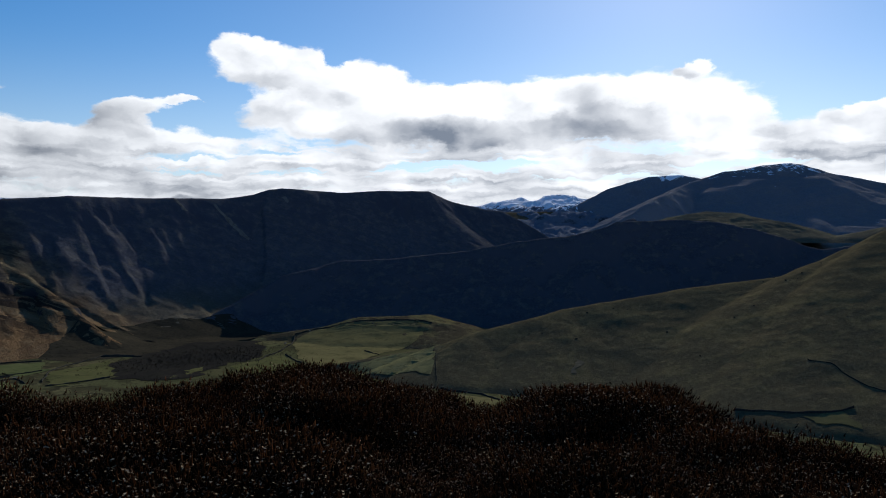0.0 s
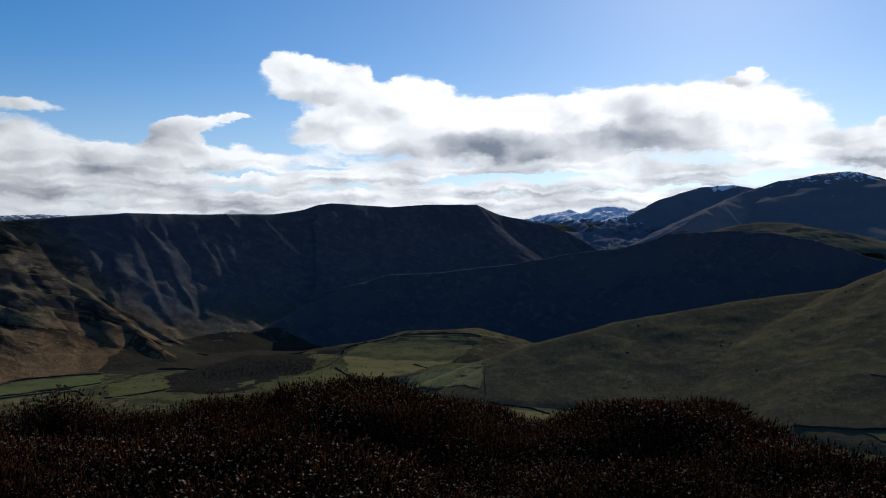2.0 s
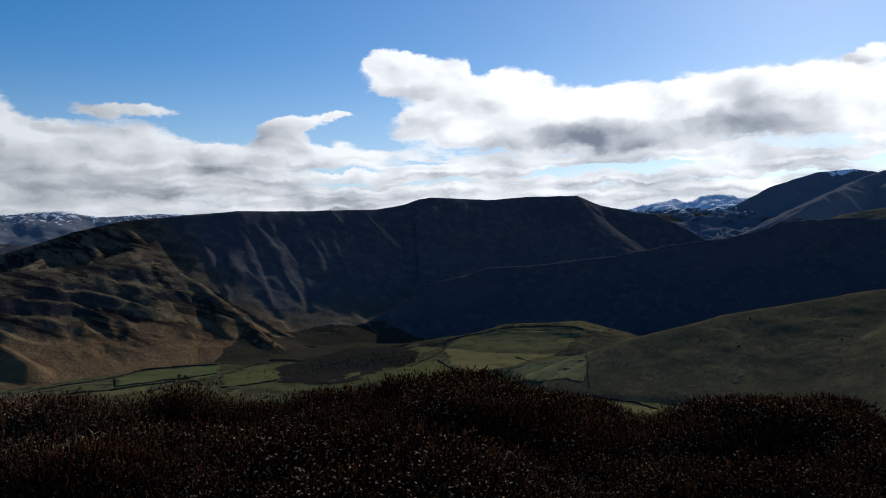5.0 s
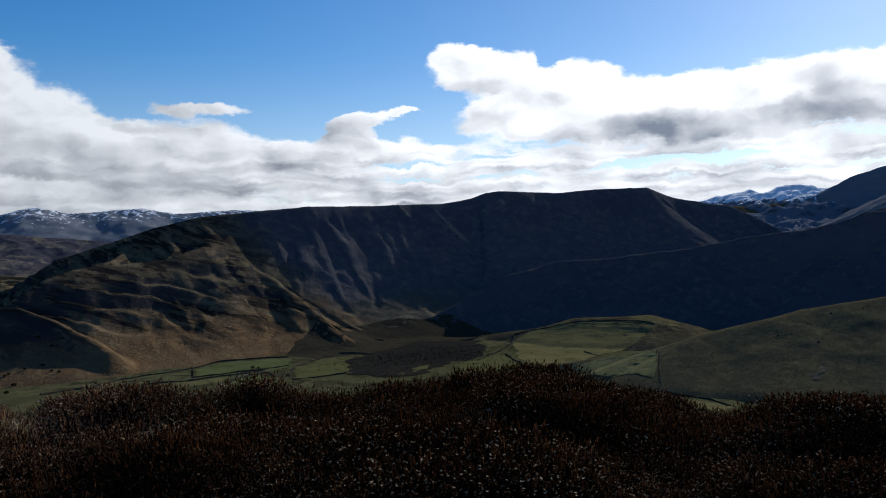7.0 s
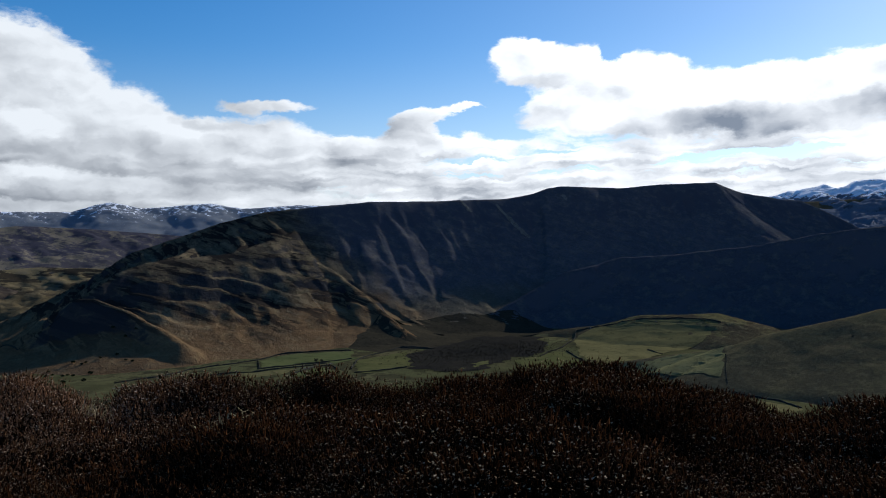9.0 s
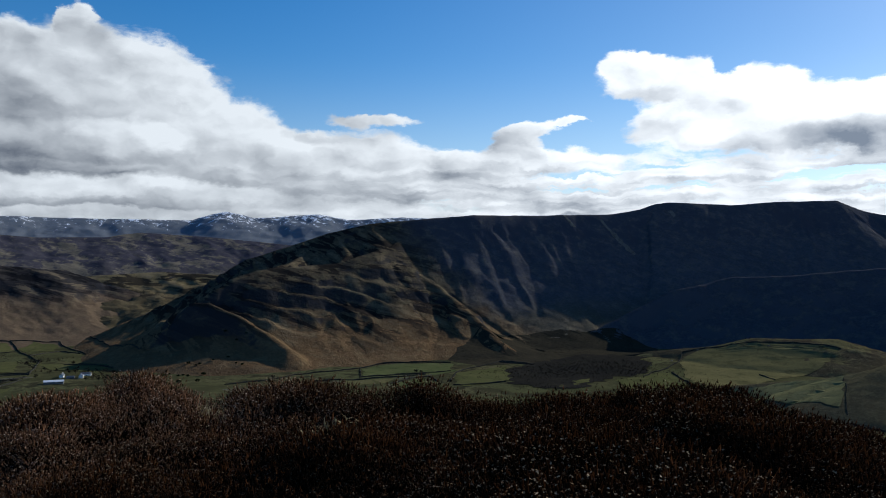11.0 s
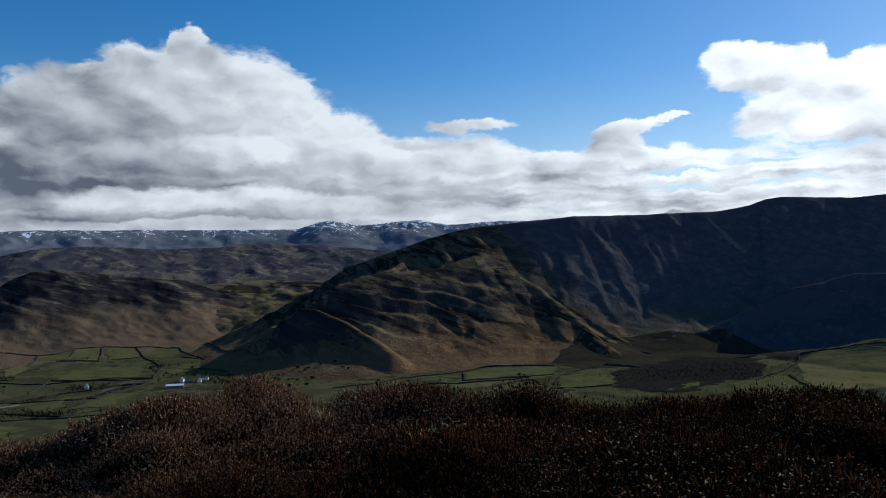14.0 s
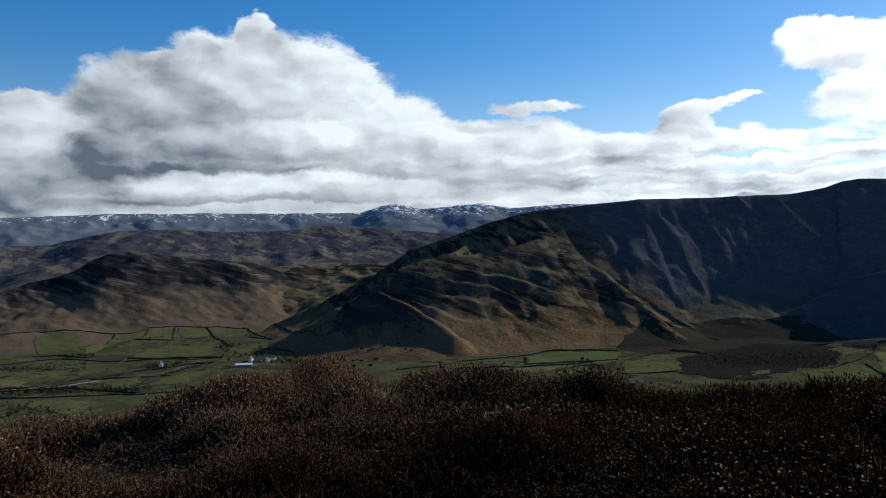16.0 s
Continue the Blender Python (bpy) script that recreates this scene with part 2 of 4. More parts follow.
# ---- materials of the land ----
def fell(low, high, crag, z_low, z_high, crag_at=(0.80, 0.70), snow=None, patch=None, relief=2.2, grain=1.0, bands=None, other=None, dry=0.35):
    """Grass low down, heather high up, crag where it is steep, snow in the hollows near the tops."""
    def build(t):
        geo = t.add("ShaderNodeNewGeometry")
        pos = geo.outputs["Position"]
        z = t.add("ShaderNodeSeparateXYZ", (pos,)).outputs[2]
        up = t.add("ShaderNodeSeparateXYZ", (geo.outputs["Normal"],)).outputs[2]
        n1 = t.noise(pos, 0.006 * grain, 5.0, 0.6, 0.4)
        n2 = t.noise(pos, 0.035 * grain, 5.0, 0.65, 0.3)
        n3 = t.noise(pos, 0.13 * grain, 6.0, 0.72)
        level = t.math("ADD", z, t.math("MULTIPLY", t.math("SUBTRACT", n1, 0.5), 1.1 * (z_high - z_low)))
        level = t.math("ADD", level, t.math("MULTIPLY", t.math("SUBTRACT", n2, 0.5), 0.6 * (z_high - z_low)))
        if other:                                           # another cover further along; haze is put into its heather and crag colours
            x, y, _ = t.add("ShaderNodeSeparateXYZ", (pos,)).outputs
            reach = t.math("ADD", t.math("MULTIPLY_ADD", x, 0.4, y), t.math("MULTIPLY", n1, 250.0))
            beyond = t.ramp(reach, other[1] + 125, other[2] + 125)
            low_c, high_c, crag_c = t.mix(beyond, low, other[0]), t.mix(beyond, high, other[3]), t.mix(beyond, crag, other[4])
        else:
            low_c, high_c, crag_c = (*low, 1), (*high, 1), (*crag, 1)
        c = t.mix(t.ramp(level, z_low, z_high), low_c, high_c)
        if patch:
            c = t.mix(t.ramp(t.math("ADD", n1, t.math("MULTIPLY", n2, 0.5)), 0.74, 0.86, 0.0, 0.8), c, patch)
        c = t.mix(t.ramp(n3, 0.30, 0.72, 0.0, 0.55), c, t.mix(0.55, c, (0.0, 0.0, 0.0)))
        c = t.mix(t.ramp(n2, 0.45, 0.75, 0.0, dry), c, t.mix(0.5, c, (0.32, 0.27, 0.15)))
        if bands:                                           # grassy ledges between bands of dark crag, along the tilted strata
            x, y, _ = t.add("ShaderNodeSeparateXYZ", (pos,)).outputs
            tilt = t.math("ADD", z, t.math("ADD", t.math("MULTIPLY", x, bands[0]), t.math("MULTIPLY", y, bands[1])))
            line = t.add("ShaderNodeCombineXYZ", (t.math("MULTIPLY", x, 0.007), t.math("MULTIPLY", y, 0.007), t.math("MULTIPLY", tilt, 0.065))).outputs[0]
            b = t.noise(line, 1.0, 6.0, 0.62, 0.5)
            rocky = t.ramp(level, z_low - 20, z_low + 60, 0.15, 1.0)
            if other:
                rocky = t.math("MULTIPLY", rocky, t.ramp(reach, other[1] + 60, other[2] + 60, 1.0, 0.12))
            c = t.mix(t.math("MULTIPLY", t.ramp(b, 0.515, 0.545), rocky), c, t.mix(0.82, c, (0.010, 0.010, 0.012)))
            c = t.mix(t.math("MULTIPLY", t.ramp(b, 0.440, 0.415, 0.0, 0.6), rocky), c, t.mix(0.70, c, (0.20, 0.155, 0.095)))
        steep = t.math("ADD", up, t.math("MULTIPLY", t.math("SUBTRACT", n2, 0.5), 0.35))
        c = t.mix(t.ramp(steep, crag_at[0], crag_at[1], 0.0, 0.85), c, crag_c)
        if snow:
            s = t.math("ADD", t.ramp(z, snow[0], snow[1], 0.0, 0.36), t.math("MULTIPLY", t.noise(t.mapped(pos, scale=(1, 1, 0.35)), (snow[3] if len(snow) > 3 else 0.012) * grain, 6.0, 0.7, 0.6), 1.0))
            c = t.mix(t.ramp(s, snow[2], snow[2] + 0.05), c, (0.80, 0.83, 0.88))
        if bands:
            n2 = t.math("SUBTRACT", n2, t.math("MULTIPLY", t.math("MULTIPLY", b, rocky), 0.8))
        height = t.math("ADD", t.math("MULTIPLY", n2, 0.9), t.math("MULTIPLY", n3, 1.1))
        return c, height, relief
    return build


# the last colour is rock grey with the blue of distance haze put in
CRAG, MOSS, HAZY_SLATE = (0.048, 0.051, 0.057), (0.088, 0.077, 0.040), (0.145, 0.160, 0.195)


def ground_colour(t):
    geo = t.add("ShaderNodeNewGeometry")
    pos = geo.outputs["Position"]
    z = t.add("ShaderNodeSeparateXYZ", (pos,)).outputs[2]
    n1 = t.noise(pos, 0.004, 4.0, 0.6, 0.5)
    n2 = t.noise(pos, 0.03, 5.0, 0.65, 0.3)
    n3 = t.noise(pos, 0.22, 4.0, 0.65)
    c = t.mix(t.ramp(n1, 0.40, 0.62), (0.082, 0.084, 0.038), (0.100, 0.088, 0.043))
    c = t.mix(t.ramp(n2, 0.50, 0.60, 0.0, 0.85), c, (0.024, 0.023, 0.015))
    rushes = t.noise(pos, 0.011, 6.0, 0.7, 0.8)
    c = t.mix(t.ramp(rushes, 0.50, 0.58, 0.0, 0.75), c, (0.034, 0.031, 0.018))
    c = t.mix(t.ramp(n3, 0.48, 0.66, 0.0, 0.7), c, (0.034, 0.033, 0.018))
    cells = t.add("ShaderNodeTexVoronoi", {"Vector": t.mapped(pos, rot=(0, 0, 0.5), scale=(0.008, 0.013, 0.0)), "Scale": 1.0}).outputs[1]
    tone = t.add("ShaderNodeSeparateColor", (cells,)).outputs[0]
    c = t.mix(t.ramp(tone, 0.2, 0.9, 0.0, 0.7), c, (0.058, 0.058, 0.026))
    fine = t.noise(pos, 9.0, 6.0, 0.7)
    peat = t.mix(t.ramp(fine, 0.35, 0.65), (0.012, 0.009, 0.007), (0.040, 0.026, 0.016))
    c = t.mix(t.ramp(z, 30.0, 90.0), c, peat)
    return c, t.math("ADD", t.math("MULTIPLY", n3, 0.4), t.math("MULTIPLY", fine, 0.02)), 1.0


def build_ground():
    mat = material("valley_grass_and_peat", ground_colour)
    rings = np.concatenate([[0.001, 0.2], np.geomspace(0.4, 3, 14), np.arange(3.2, 16, 0.22), np.geomspace(16.4, 1080, 70), np.arange(1100, 2700, 16), np.geomspace(2750, 5600, 14)])
    turns = np.radians(np.concatenate([np.arange(-48, 90, 0.4), np.arange(90, 312.01, 3.0)]))
    r, a = np.meshgrid(rings, turns, indexing="ij")
    x, y = -r * np.sin(a), r * np.cos(a)
    ob = sheet("ground", x, y, ground_z(x, y), mat)
    return tagged(ob, "wide valley floor and heathery knoll of grass and dark peat", "ground", kind="structure")


# ---- the hills ----
LAND = []            # every hill: its bounds, and its height as a function of x and y


def land_z(x, y):
    """The height of the land, hills and all."""
    x, y = np.asarray(x, float), np.asarray(y, float)
    z = ground_z(x, y)
    for (x0, x1, y0, y1), height in LAND:
        if x.max() > x0 and x.min() < x1 and y.max() > y0 and y.min() < y1:
            z = np.maximum(z, height(x, y))
    return z


def hill(name, ridge, slopes, mat, label, category="hill", cell=11.0, power=1.35, round_top=14.0, gullies=(0, 60, 320), rough=(10, 220), foot=0.0, seed=1, crest=0.12,
         spurs=(), ledges=None, warp=20, ribs=None, furthest=1400, spur_power=None):
    """A fell from the line of its crest: slopes on the right and the left of the line, gullies that run down them, ledges and rough ground.
    spurs: further crest lines that come off it."""
    lines = [ridge, *spurs]
    pts = np.array([p[:3] for line in lines for p in line], float)
    reach = min((pts[:, 2].max() - foot) * power / min(slopes) * 0.9, furthest)
    x0, x1, y0, y1 = pts[:, 0].min() - reach, pts[:, 0].max() + reach, pts[:, 1].min() - reach, pts[:, 1].max() + reach

    def height(x, y):
        best, along, away = np.full(x.shape, -1e9), np.zeros(x.shape), np.zeros(x.shape)
        wx, wy = x + warp * fbm(x / 160, y / 160, 3, seed + 40), y + warp * fbm(x / 160, y / 160, 3, seed + 60)
        for line, curve in zip(lines, [power] + list(spur_power or [power] * len(spurs))):
            run = 5000.0 if spurs and line is ridge else 0.0      # where there are spurs, the ledges are on them alone
            for (ax, ay, az, *sa), (bx, by, bz, *sb) in zip(line[:-1], line[1:]):
                dx, dy = bx - ax, by - ay
                length = math.hypot(dx, dy)
                u = np.clip(((wx - ax) * dx + (wy - ay) * dy) / length ** 2, 0, 1)
                px, py = wx - ax - u * dx, wy - ay - u * dy
                d = np.sqrt(px ** 2 + py ** 2 + round_top ** 2) - round_top
                side = (dx * py - dy * px) / (length * np.maximum(np.hypot(px, py), 1.0))
                blend = smooth01(side, -0.5, 0.5)           # 0: right of the line, 1: left of it
                right = (sa[0] if sa else slopes[0]) * (1 - u) + (sb[0] if sb else slopes[0]) * u
                slope = right * (1 - blend) + slopes[1] * blend
                h = az + (bz - az) * u - foot
                z = foot + h * np.clip(1 - d * slope / (curve * h), 0, 1) ** curve
                better = z > best
                best, along, away = np.where(better, z, best), np.where(better, run + u * length, along), np.where(better, d, away)
                run += length
        mid = smooth01(away, 5, 90) * smooth01(best - foot, 2, 60)
        deep, wide, long_ = gullies
        if deep:
            g = 1 - np.abs(fbm(along / wide + away / 900 + 0.18 * fbm(x / 150, y / 150, 2, seed + 9), away / long_, 3, seed + 3))
            if ribs:                                        # the gullies deepen into ribs further along
                deep = deep + ribs[2] * smooth01(x, ribs[0], ribs[1])
            best = best + deep * (g - 0.75) * mid
        if ledges:
            lift, gap, lean, upto = ledges
            u = (best + lean[0] * x + lean[1] * y) / gap + 0.45 * fbm(x / 170, y / 170, 3, seed + 70)
            u = u - np.floor(u)
            best = best + lift * (np.where(u < 0.7, u / 0.7, (1 - u) / 0.3) - 0.5) * mid * smooth01(fbm(x / 210, y / 210, 2, seed + 80), -0.5, 0.2) * smooth01(along, upto, upto - 250) * (0.25 + 0.75 * smooth01(best - foot, 50, 110))
        amp, size = rough
        bumps = fbm(x / size, y / size, 5, seed + 20, 0.52) + 0.35 * (0.6 - np.abs(fbm(x / size * 2.2, y / size * 2.2, 4, seed + 25, 0.55)) * 1.5)
        best = best + amp * bumps * (crest + (1 - crest) * mid) * smooth01(best - foot, 0, 50)
        return best - 6 * (1 - smooth01(best - foot, 0, 14))

    x, y = np.meshgrid(np.arange(x0, x1, cell), np.arange(y0, y1, cell), indexing="ij")
    z = height(x, y)
    LAND.append(((x0, x1, y0, y1), height))
    ob = sheet(name, x, y, z, material(name + "_cover", mat), z > foot - 3)
    return tagged(ob, label, category, kind="structure")


def arc(rows, r):
    """Crest points from azimuth, elevation and how far off they lie."""
    return [(-r * math.sin(radians(a)), r * math.cos(radians(a)), EYE + r * math.tan(radians(e))) for a, e in rows]


def further(rows, k):
    """The same crest, seen the same from the knoll, k times as far off."""
    return [(x * k, y * k, EYE + (z - EYE) * k, *rest) for x, y, z, *rest in rows]


build_ground()
hill("near_fell", [(-210, 1546, 12), (-95, 1537, 32), (-16, 1520, 51), (52, 1529, 73), (259, 1623, 114), (518, 1687, 152), (774, 1702, 183), (828, 1710, 204),
                   (911, 1724, 242, 0.31), (1001, 1731, 283, 0.33), (1250, 1810, 300, 0.33), (1700, 1950, 300, 0.33)], (0.30, 0.60),
     fell((0.088, 0.074, 0.042), (0.092, 0.076, 0.042), CRAG, 20, 240, (0.72, 0.6), patch=(0.115, 0.096, 0.048), relief=1.1, grain=1.8, dry=0.22),
     "olive-green grassy fellside with a smooth rounded crest", cell=7, power=1.05, rough=(1.6, 60), gullies=(1.4, 60, 700), seed=3, warp=6, crest=0.5)
# the blue of haze and shade is put into the ridge's cover colours
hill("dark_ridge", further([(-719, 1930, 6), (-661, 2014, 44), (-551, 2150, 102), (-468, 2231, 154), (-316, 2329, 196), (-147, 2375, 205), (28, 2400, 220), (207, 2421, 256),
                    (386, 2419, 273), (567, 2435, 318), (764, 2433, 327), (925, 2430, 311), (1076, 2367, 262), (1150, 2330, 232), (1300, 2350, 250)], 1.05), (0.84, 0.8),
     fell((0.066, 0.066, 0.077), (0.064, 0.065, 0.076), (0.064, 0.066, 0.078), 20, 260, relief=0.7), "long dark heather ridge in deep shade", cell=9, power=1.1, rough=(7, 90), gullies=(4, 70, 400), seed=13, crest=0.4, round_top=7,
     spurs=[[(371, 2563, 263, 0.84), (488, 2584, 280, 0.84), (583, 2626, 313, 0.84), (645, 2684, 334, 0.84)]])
# the stretch further along has haze blue in its upper colours
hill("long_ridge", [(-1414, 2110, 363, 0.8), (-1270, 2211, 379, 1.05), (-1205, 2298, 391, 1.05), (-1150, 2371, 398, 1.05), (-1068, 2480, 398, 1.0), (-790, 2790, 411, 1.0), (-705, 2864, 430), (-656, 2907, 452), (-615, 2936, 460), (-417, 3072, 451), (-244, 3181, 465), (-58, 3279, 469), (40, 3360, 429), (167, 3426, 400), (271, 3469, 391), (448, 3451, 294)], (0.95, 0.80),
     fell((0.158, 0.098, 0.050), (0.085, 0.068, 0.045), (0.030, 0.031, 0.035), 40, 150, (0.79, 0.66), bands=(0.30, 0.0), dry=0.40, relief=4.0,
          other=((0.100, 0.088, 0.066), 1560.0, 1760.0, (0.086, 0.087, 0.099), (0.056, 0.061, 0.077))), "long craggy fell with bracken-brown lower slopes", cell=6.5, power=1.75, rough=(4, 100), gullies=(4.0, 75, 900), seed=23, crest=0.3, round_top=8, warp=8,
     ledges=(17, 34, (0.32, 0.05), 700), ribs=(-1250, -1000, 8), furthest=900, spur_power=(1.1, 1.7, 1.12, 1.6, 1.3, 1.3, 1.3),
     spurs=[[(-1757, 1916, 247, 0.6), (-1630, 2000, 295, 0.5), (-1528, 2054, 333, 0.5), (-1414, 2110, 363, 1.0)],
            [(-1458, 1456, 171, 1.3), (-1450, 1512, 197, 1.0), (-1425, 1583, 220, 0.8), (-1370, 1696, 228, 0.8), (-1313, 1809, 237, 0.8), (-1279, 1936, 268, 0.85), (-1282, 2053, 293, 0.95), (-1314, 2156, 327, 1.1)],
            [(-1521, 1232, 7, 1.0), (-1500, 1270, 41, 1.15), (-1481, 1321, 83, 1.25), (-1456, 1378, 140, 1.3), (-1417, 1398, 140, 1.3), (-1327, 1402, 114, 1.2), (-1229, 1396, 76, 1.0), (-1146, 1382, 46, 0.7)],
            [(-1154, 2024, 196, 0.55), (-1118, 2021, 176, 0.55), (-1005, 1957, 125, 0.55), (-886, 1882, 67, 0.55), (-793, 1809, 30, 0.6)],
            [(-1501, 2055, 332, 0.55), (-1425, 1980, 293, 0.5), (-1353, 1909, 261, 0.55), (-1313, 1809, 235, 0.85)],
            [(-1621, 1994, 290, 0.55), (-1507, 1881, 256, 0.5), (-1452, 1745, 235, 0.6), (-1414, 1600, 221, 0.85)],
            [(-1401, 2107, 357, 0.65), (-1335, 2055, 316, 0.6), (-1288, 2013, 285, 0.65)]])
# distance haze is put into the dome's blue-greys
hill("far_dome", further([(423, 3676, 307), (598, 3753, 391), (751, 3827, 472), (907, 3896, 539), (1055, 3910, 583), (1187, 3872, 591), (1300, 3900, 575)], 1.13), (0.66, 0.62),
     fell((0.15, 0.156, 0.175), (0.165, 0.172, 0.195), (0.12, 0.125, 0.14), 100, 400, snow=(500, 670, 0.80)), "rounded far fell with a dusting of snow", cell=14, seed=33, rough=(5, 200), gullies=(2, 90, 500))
# haze and sun glare are put into the fell's lightened blue-greys
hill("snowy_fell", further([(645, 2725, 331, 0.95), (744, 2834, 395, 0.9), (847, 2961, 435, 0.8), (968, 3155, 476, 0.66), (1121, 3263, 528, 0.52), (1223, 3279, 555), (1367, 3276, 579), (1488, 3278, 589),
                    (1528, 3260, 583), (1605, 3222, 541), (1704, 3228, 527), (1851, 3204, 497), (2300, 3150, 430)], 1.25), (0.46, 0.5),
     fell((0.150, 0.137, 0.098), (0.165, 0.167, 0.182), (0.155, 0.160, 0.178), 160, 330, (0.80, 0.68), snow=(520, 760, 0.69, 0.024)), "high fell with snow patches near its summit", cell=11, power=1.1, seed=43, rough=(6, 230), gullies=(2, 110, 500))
hill("grassy_shelf", [(928, 3062, 354), (1060, 3083, 376), (1186, 3058, 367), (1322, 2958, 328), (1428, 2841, 271), (1577, 2727, 307)], (0.33, 0.3), fell((0.092, 0.084, 0.060), (0.104, 0.094, 0.066), CRAG, 150, 330, patch=(0.135, 0.122, 0.080), relief=1.6),
     "grassy shelf below the snowy fell", cell=8, power=1.0, foot=255, seed=113, rough=(5, 60), warp=12)
hill("rough_knolls", further([(-466, 2030, 8), (-345, 2082, 20), (-226, 2128, 46), (-38, 2150, 53), (71, 2099, 24)], 0.97), (0.24, 0.4), fell((0.072, 0.060, 0.036), (0.066, 0.053, 0.034), CRAG, 10, 60, patch=(0.13, 0.115, 0.05)),
     "low brown knolls of rough grass and outcrops", cell=7, power=1.3, seed=123, rough=(7, 60))
hill("valley_head", [(0, 4330, 400), (241, 4293, 409), (615, 4256, 420), (900, 4300, 430)], (0.5, 0.5), fell(MOSS, (0.09, 0.07, 0.045), CRAG, 200, 500), "brown moor at the head of the valley", cell=20, seed=53)
# the peaks' rock colour carries the blue of haze
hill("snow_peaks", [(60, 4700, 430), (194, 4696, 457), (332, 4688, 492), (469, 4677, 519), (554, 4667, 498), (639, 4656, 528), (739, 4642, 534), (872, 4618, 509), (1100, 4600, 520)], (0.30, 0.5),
     fell(HAZY_SLATE, HAZY_SLATE, CRAG, 100, 500, snow=(380, 500, 0.66), grain=2.2), "distant rocky peaks streaked with snow", cell=15, seed=63, rough=(16, 70), gullies=(22, 45, 160), crest=0.3)
hill("craggy_knott", further([(-2500, 500, 130, 0.35), (-2310, 816, 147, 0.40), (-2259, 948, 186, 0.55), (-2230, 1015, 211, 0.8), (-2197, 1084, 250), (-2169, 1139, 252), (-2124, 1221, 238), (-2038, 1361, 225),
                      (-2014, 1447, 214), (-1956, 1556, 169), (-1864, 1666, 125)], 1.17), (0.95, 0.5),
     fell((0.135, 0.095, 0.062), (0.036, 0.033, 0.034), (0.030, 0.030, 0.034), 92, 150, (0.76, 0.62), bands=(0.2, 0.15), dry=0.15), "low craggy heather hill above brown bracken slopes", cell=8, power=2.6, seed=73, rough=(6, 75), gullies=(3, 70, 300), crest=0.6, ledges=(9, 38, (0.2, 0.15), 3000))
# straw grass, its upper colour raised to look sunlit
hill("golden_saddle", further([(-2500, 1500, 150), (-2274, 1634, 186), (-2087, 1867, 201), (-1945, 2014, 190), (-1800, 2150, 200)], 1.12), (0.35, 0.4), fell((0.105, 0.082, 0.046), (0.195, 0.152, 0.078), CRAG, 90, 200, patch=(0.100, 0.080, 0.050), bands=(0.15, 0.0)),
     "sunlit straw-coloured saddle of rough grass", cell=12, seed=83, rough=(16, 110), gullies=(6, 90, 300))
# some blue of haze is put into the moor's purple
hill("heather_moor", further([(-3700, 800, 270), (-3487, 1237, 286), (-3411, 1434, 288), (-3317, 1639, 345), (-3206, 1847, 352), (-3117, 2085, 335), (-3004, 2327, 340), (-2996, 2497, 364),
                      (-2807, 2707, 350), (-2601, 2906, 325), (-2426, 3054, 300), (-2200, 3300, 290)], 1.08), (0.34, 0.4),
     fell((0.080, 0.070, 0.060), (0.056, 0.054, 0.070), (0.06, 0.062, 0.07), 60, 240, patch=(0.165, 0.142, 0.105)), "broad brown and purple heather moor", cell=14, seed=93, rough=(12, 200), gullies=(8, 120, 400))
# pale blue rock colours with distance haze mixed in
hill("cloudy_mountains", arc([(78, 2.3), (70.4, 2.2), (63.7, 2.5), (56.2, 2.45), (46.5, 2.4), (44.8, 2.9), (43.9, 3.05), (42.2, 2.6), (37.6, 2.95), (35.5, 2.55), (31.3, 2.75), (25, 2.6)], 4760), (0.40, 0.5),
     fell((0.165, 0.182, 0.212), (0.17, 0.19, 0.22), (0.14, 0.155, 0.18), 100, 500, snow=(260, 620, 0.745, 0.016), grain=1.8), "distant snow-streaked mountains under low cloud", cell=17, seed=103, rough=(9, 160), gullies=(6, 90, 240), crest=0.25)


# ---- the valley: fields, walls, trees, farms ----
def part(name, verts, faces, mat, parent=None, label=""):
    """A mesh from points and faces, under its thing."""
    me = bpy.data.meshes.new(name)
    me.from_pydata([tuple(map(float, v)) for v in verts], [], [tuple(map(int, f)) for f in faces])
    me.materials.append(mat)
    ob = new(name, me)
    if parent is not None:
        ob.parent = parent
    return tagged(ob, label)


def pasture(low, high, worn):
    def build(t):
        geo = t.add("ShaderNodeNewGeometry")
        pos = geo.outputs["Position"]
        r = t.add("ShaderNodeObjectInfo").outputs["Random"]
        n = t.noise(pos, 0.02, 5.0, 0.65, 0.5)
        m = t.noise(pos, 0.12, 6.0, 0.7)
        c = t.mix(t.math("ADD", t.ramp(n, 0.35, 0.65, 0.0, 0.6), t.math("MULTIPLY", r, 0.4)), low, high)
        c = t.mix(t.ramp(m, 0.48, 0.68, 0.0, 0.8), c, worn)
        c = t.mix(t.ramp(t.noise(pos, 0.028, 6.0, 0.72, 0.7), 0.53, 0.62, 0.0, 0.6), c, t.mix(0.6, c, (0.02, 0.02, 0.012)))
        return c, m, 0.5
    return build


PASTURE = material("pasture", pasture((0.070, 0.074, 0.028), (0.100, 0.096, 0.038), (0.075, 0.068, 0.032)))
GREEN = material("bright_pasture", pasture((0.072, 0.086, 0.033), (0.092, 0.100, 0.041), (0.085, 0.086, 0.036)))
# pale pasture half as bright again; sunlight is put into the colour
LIT_PASTURE = material("sunlit_hill_pasture", pasture((0.150, 0.138, 0.060), (0.190, 0.172, 0.078), (0.120, 0.106, 0.050)))
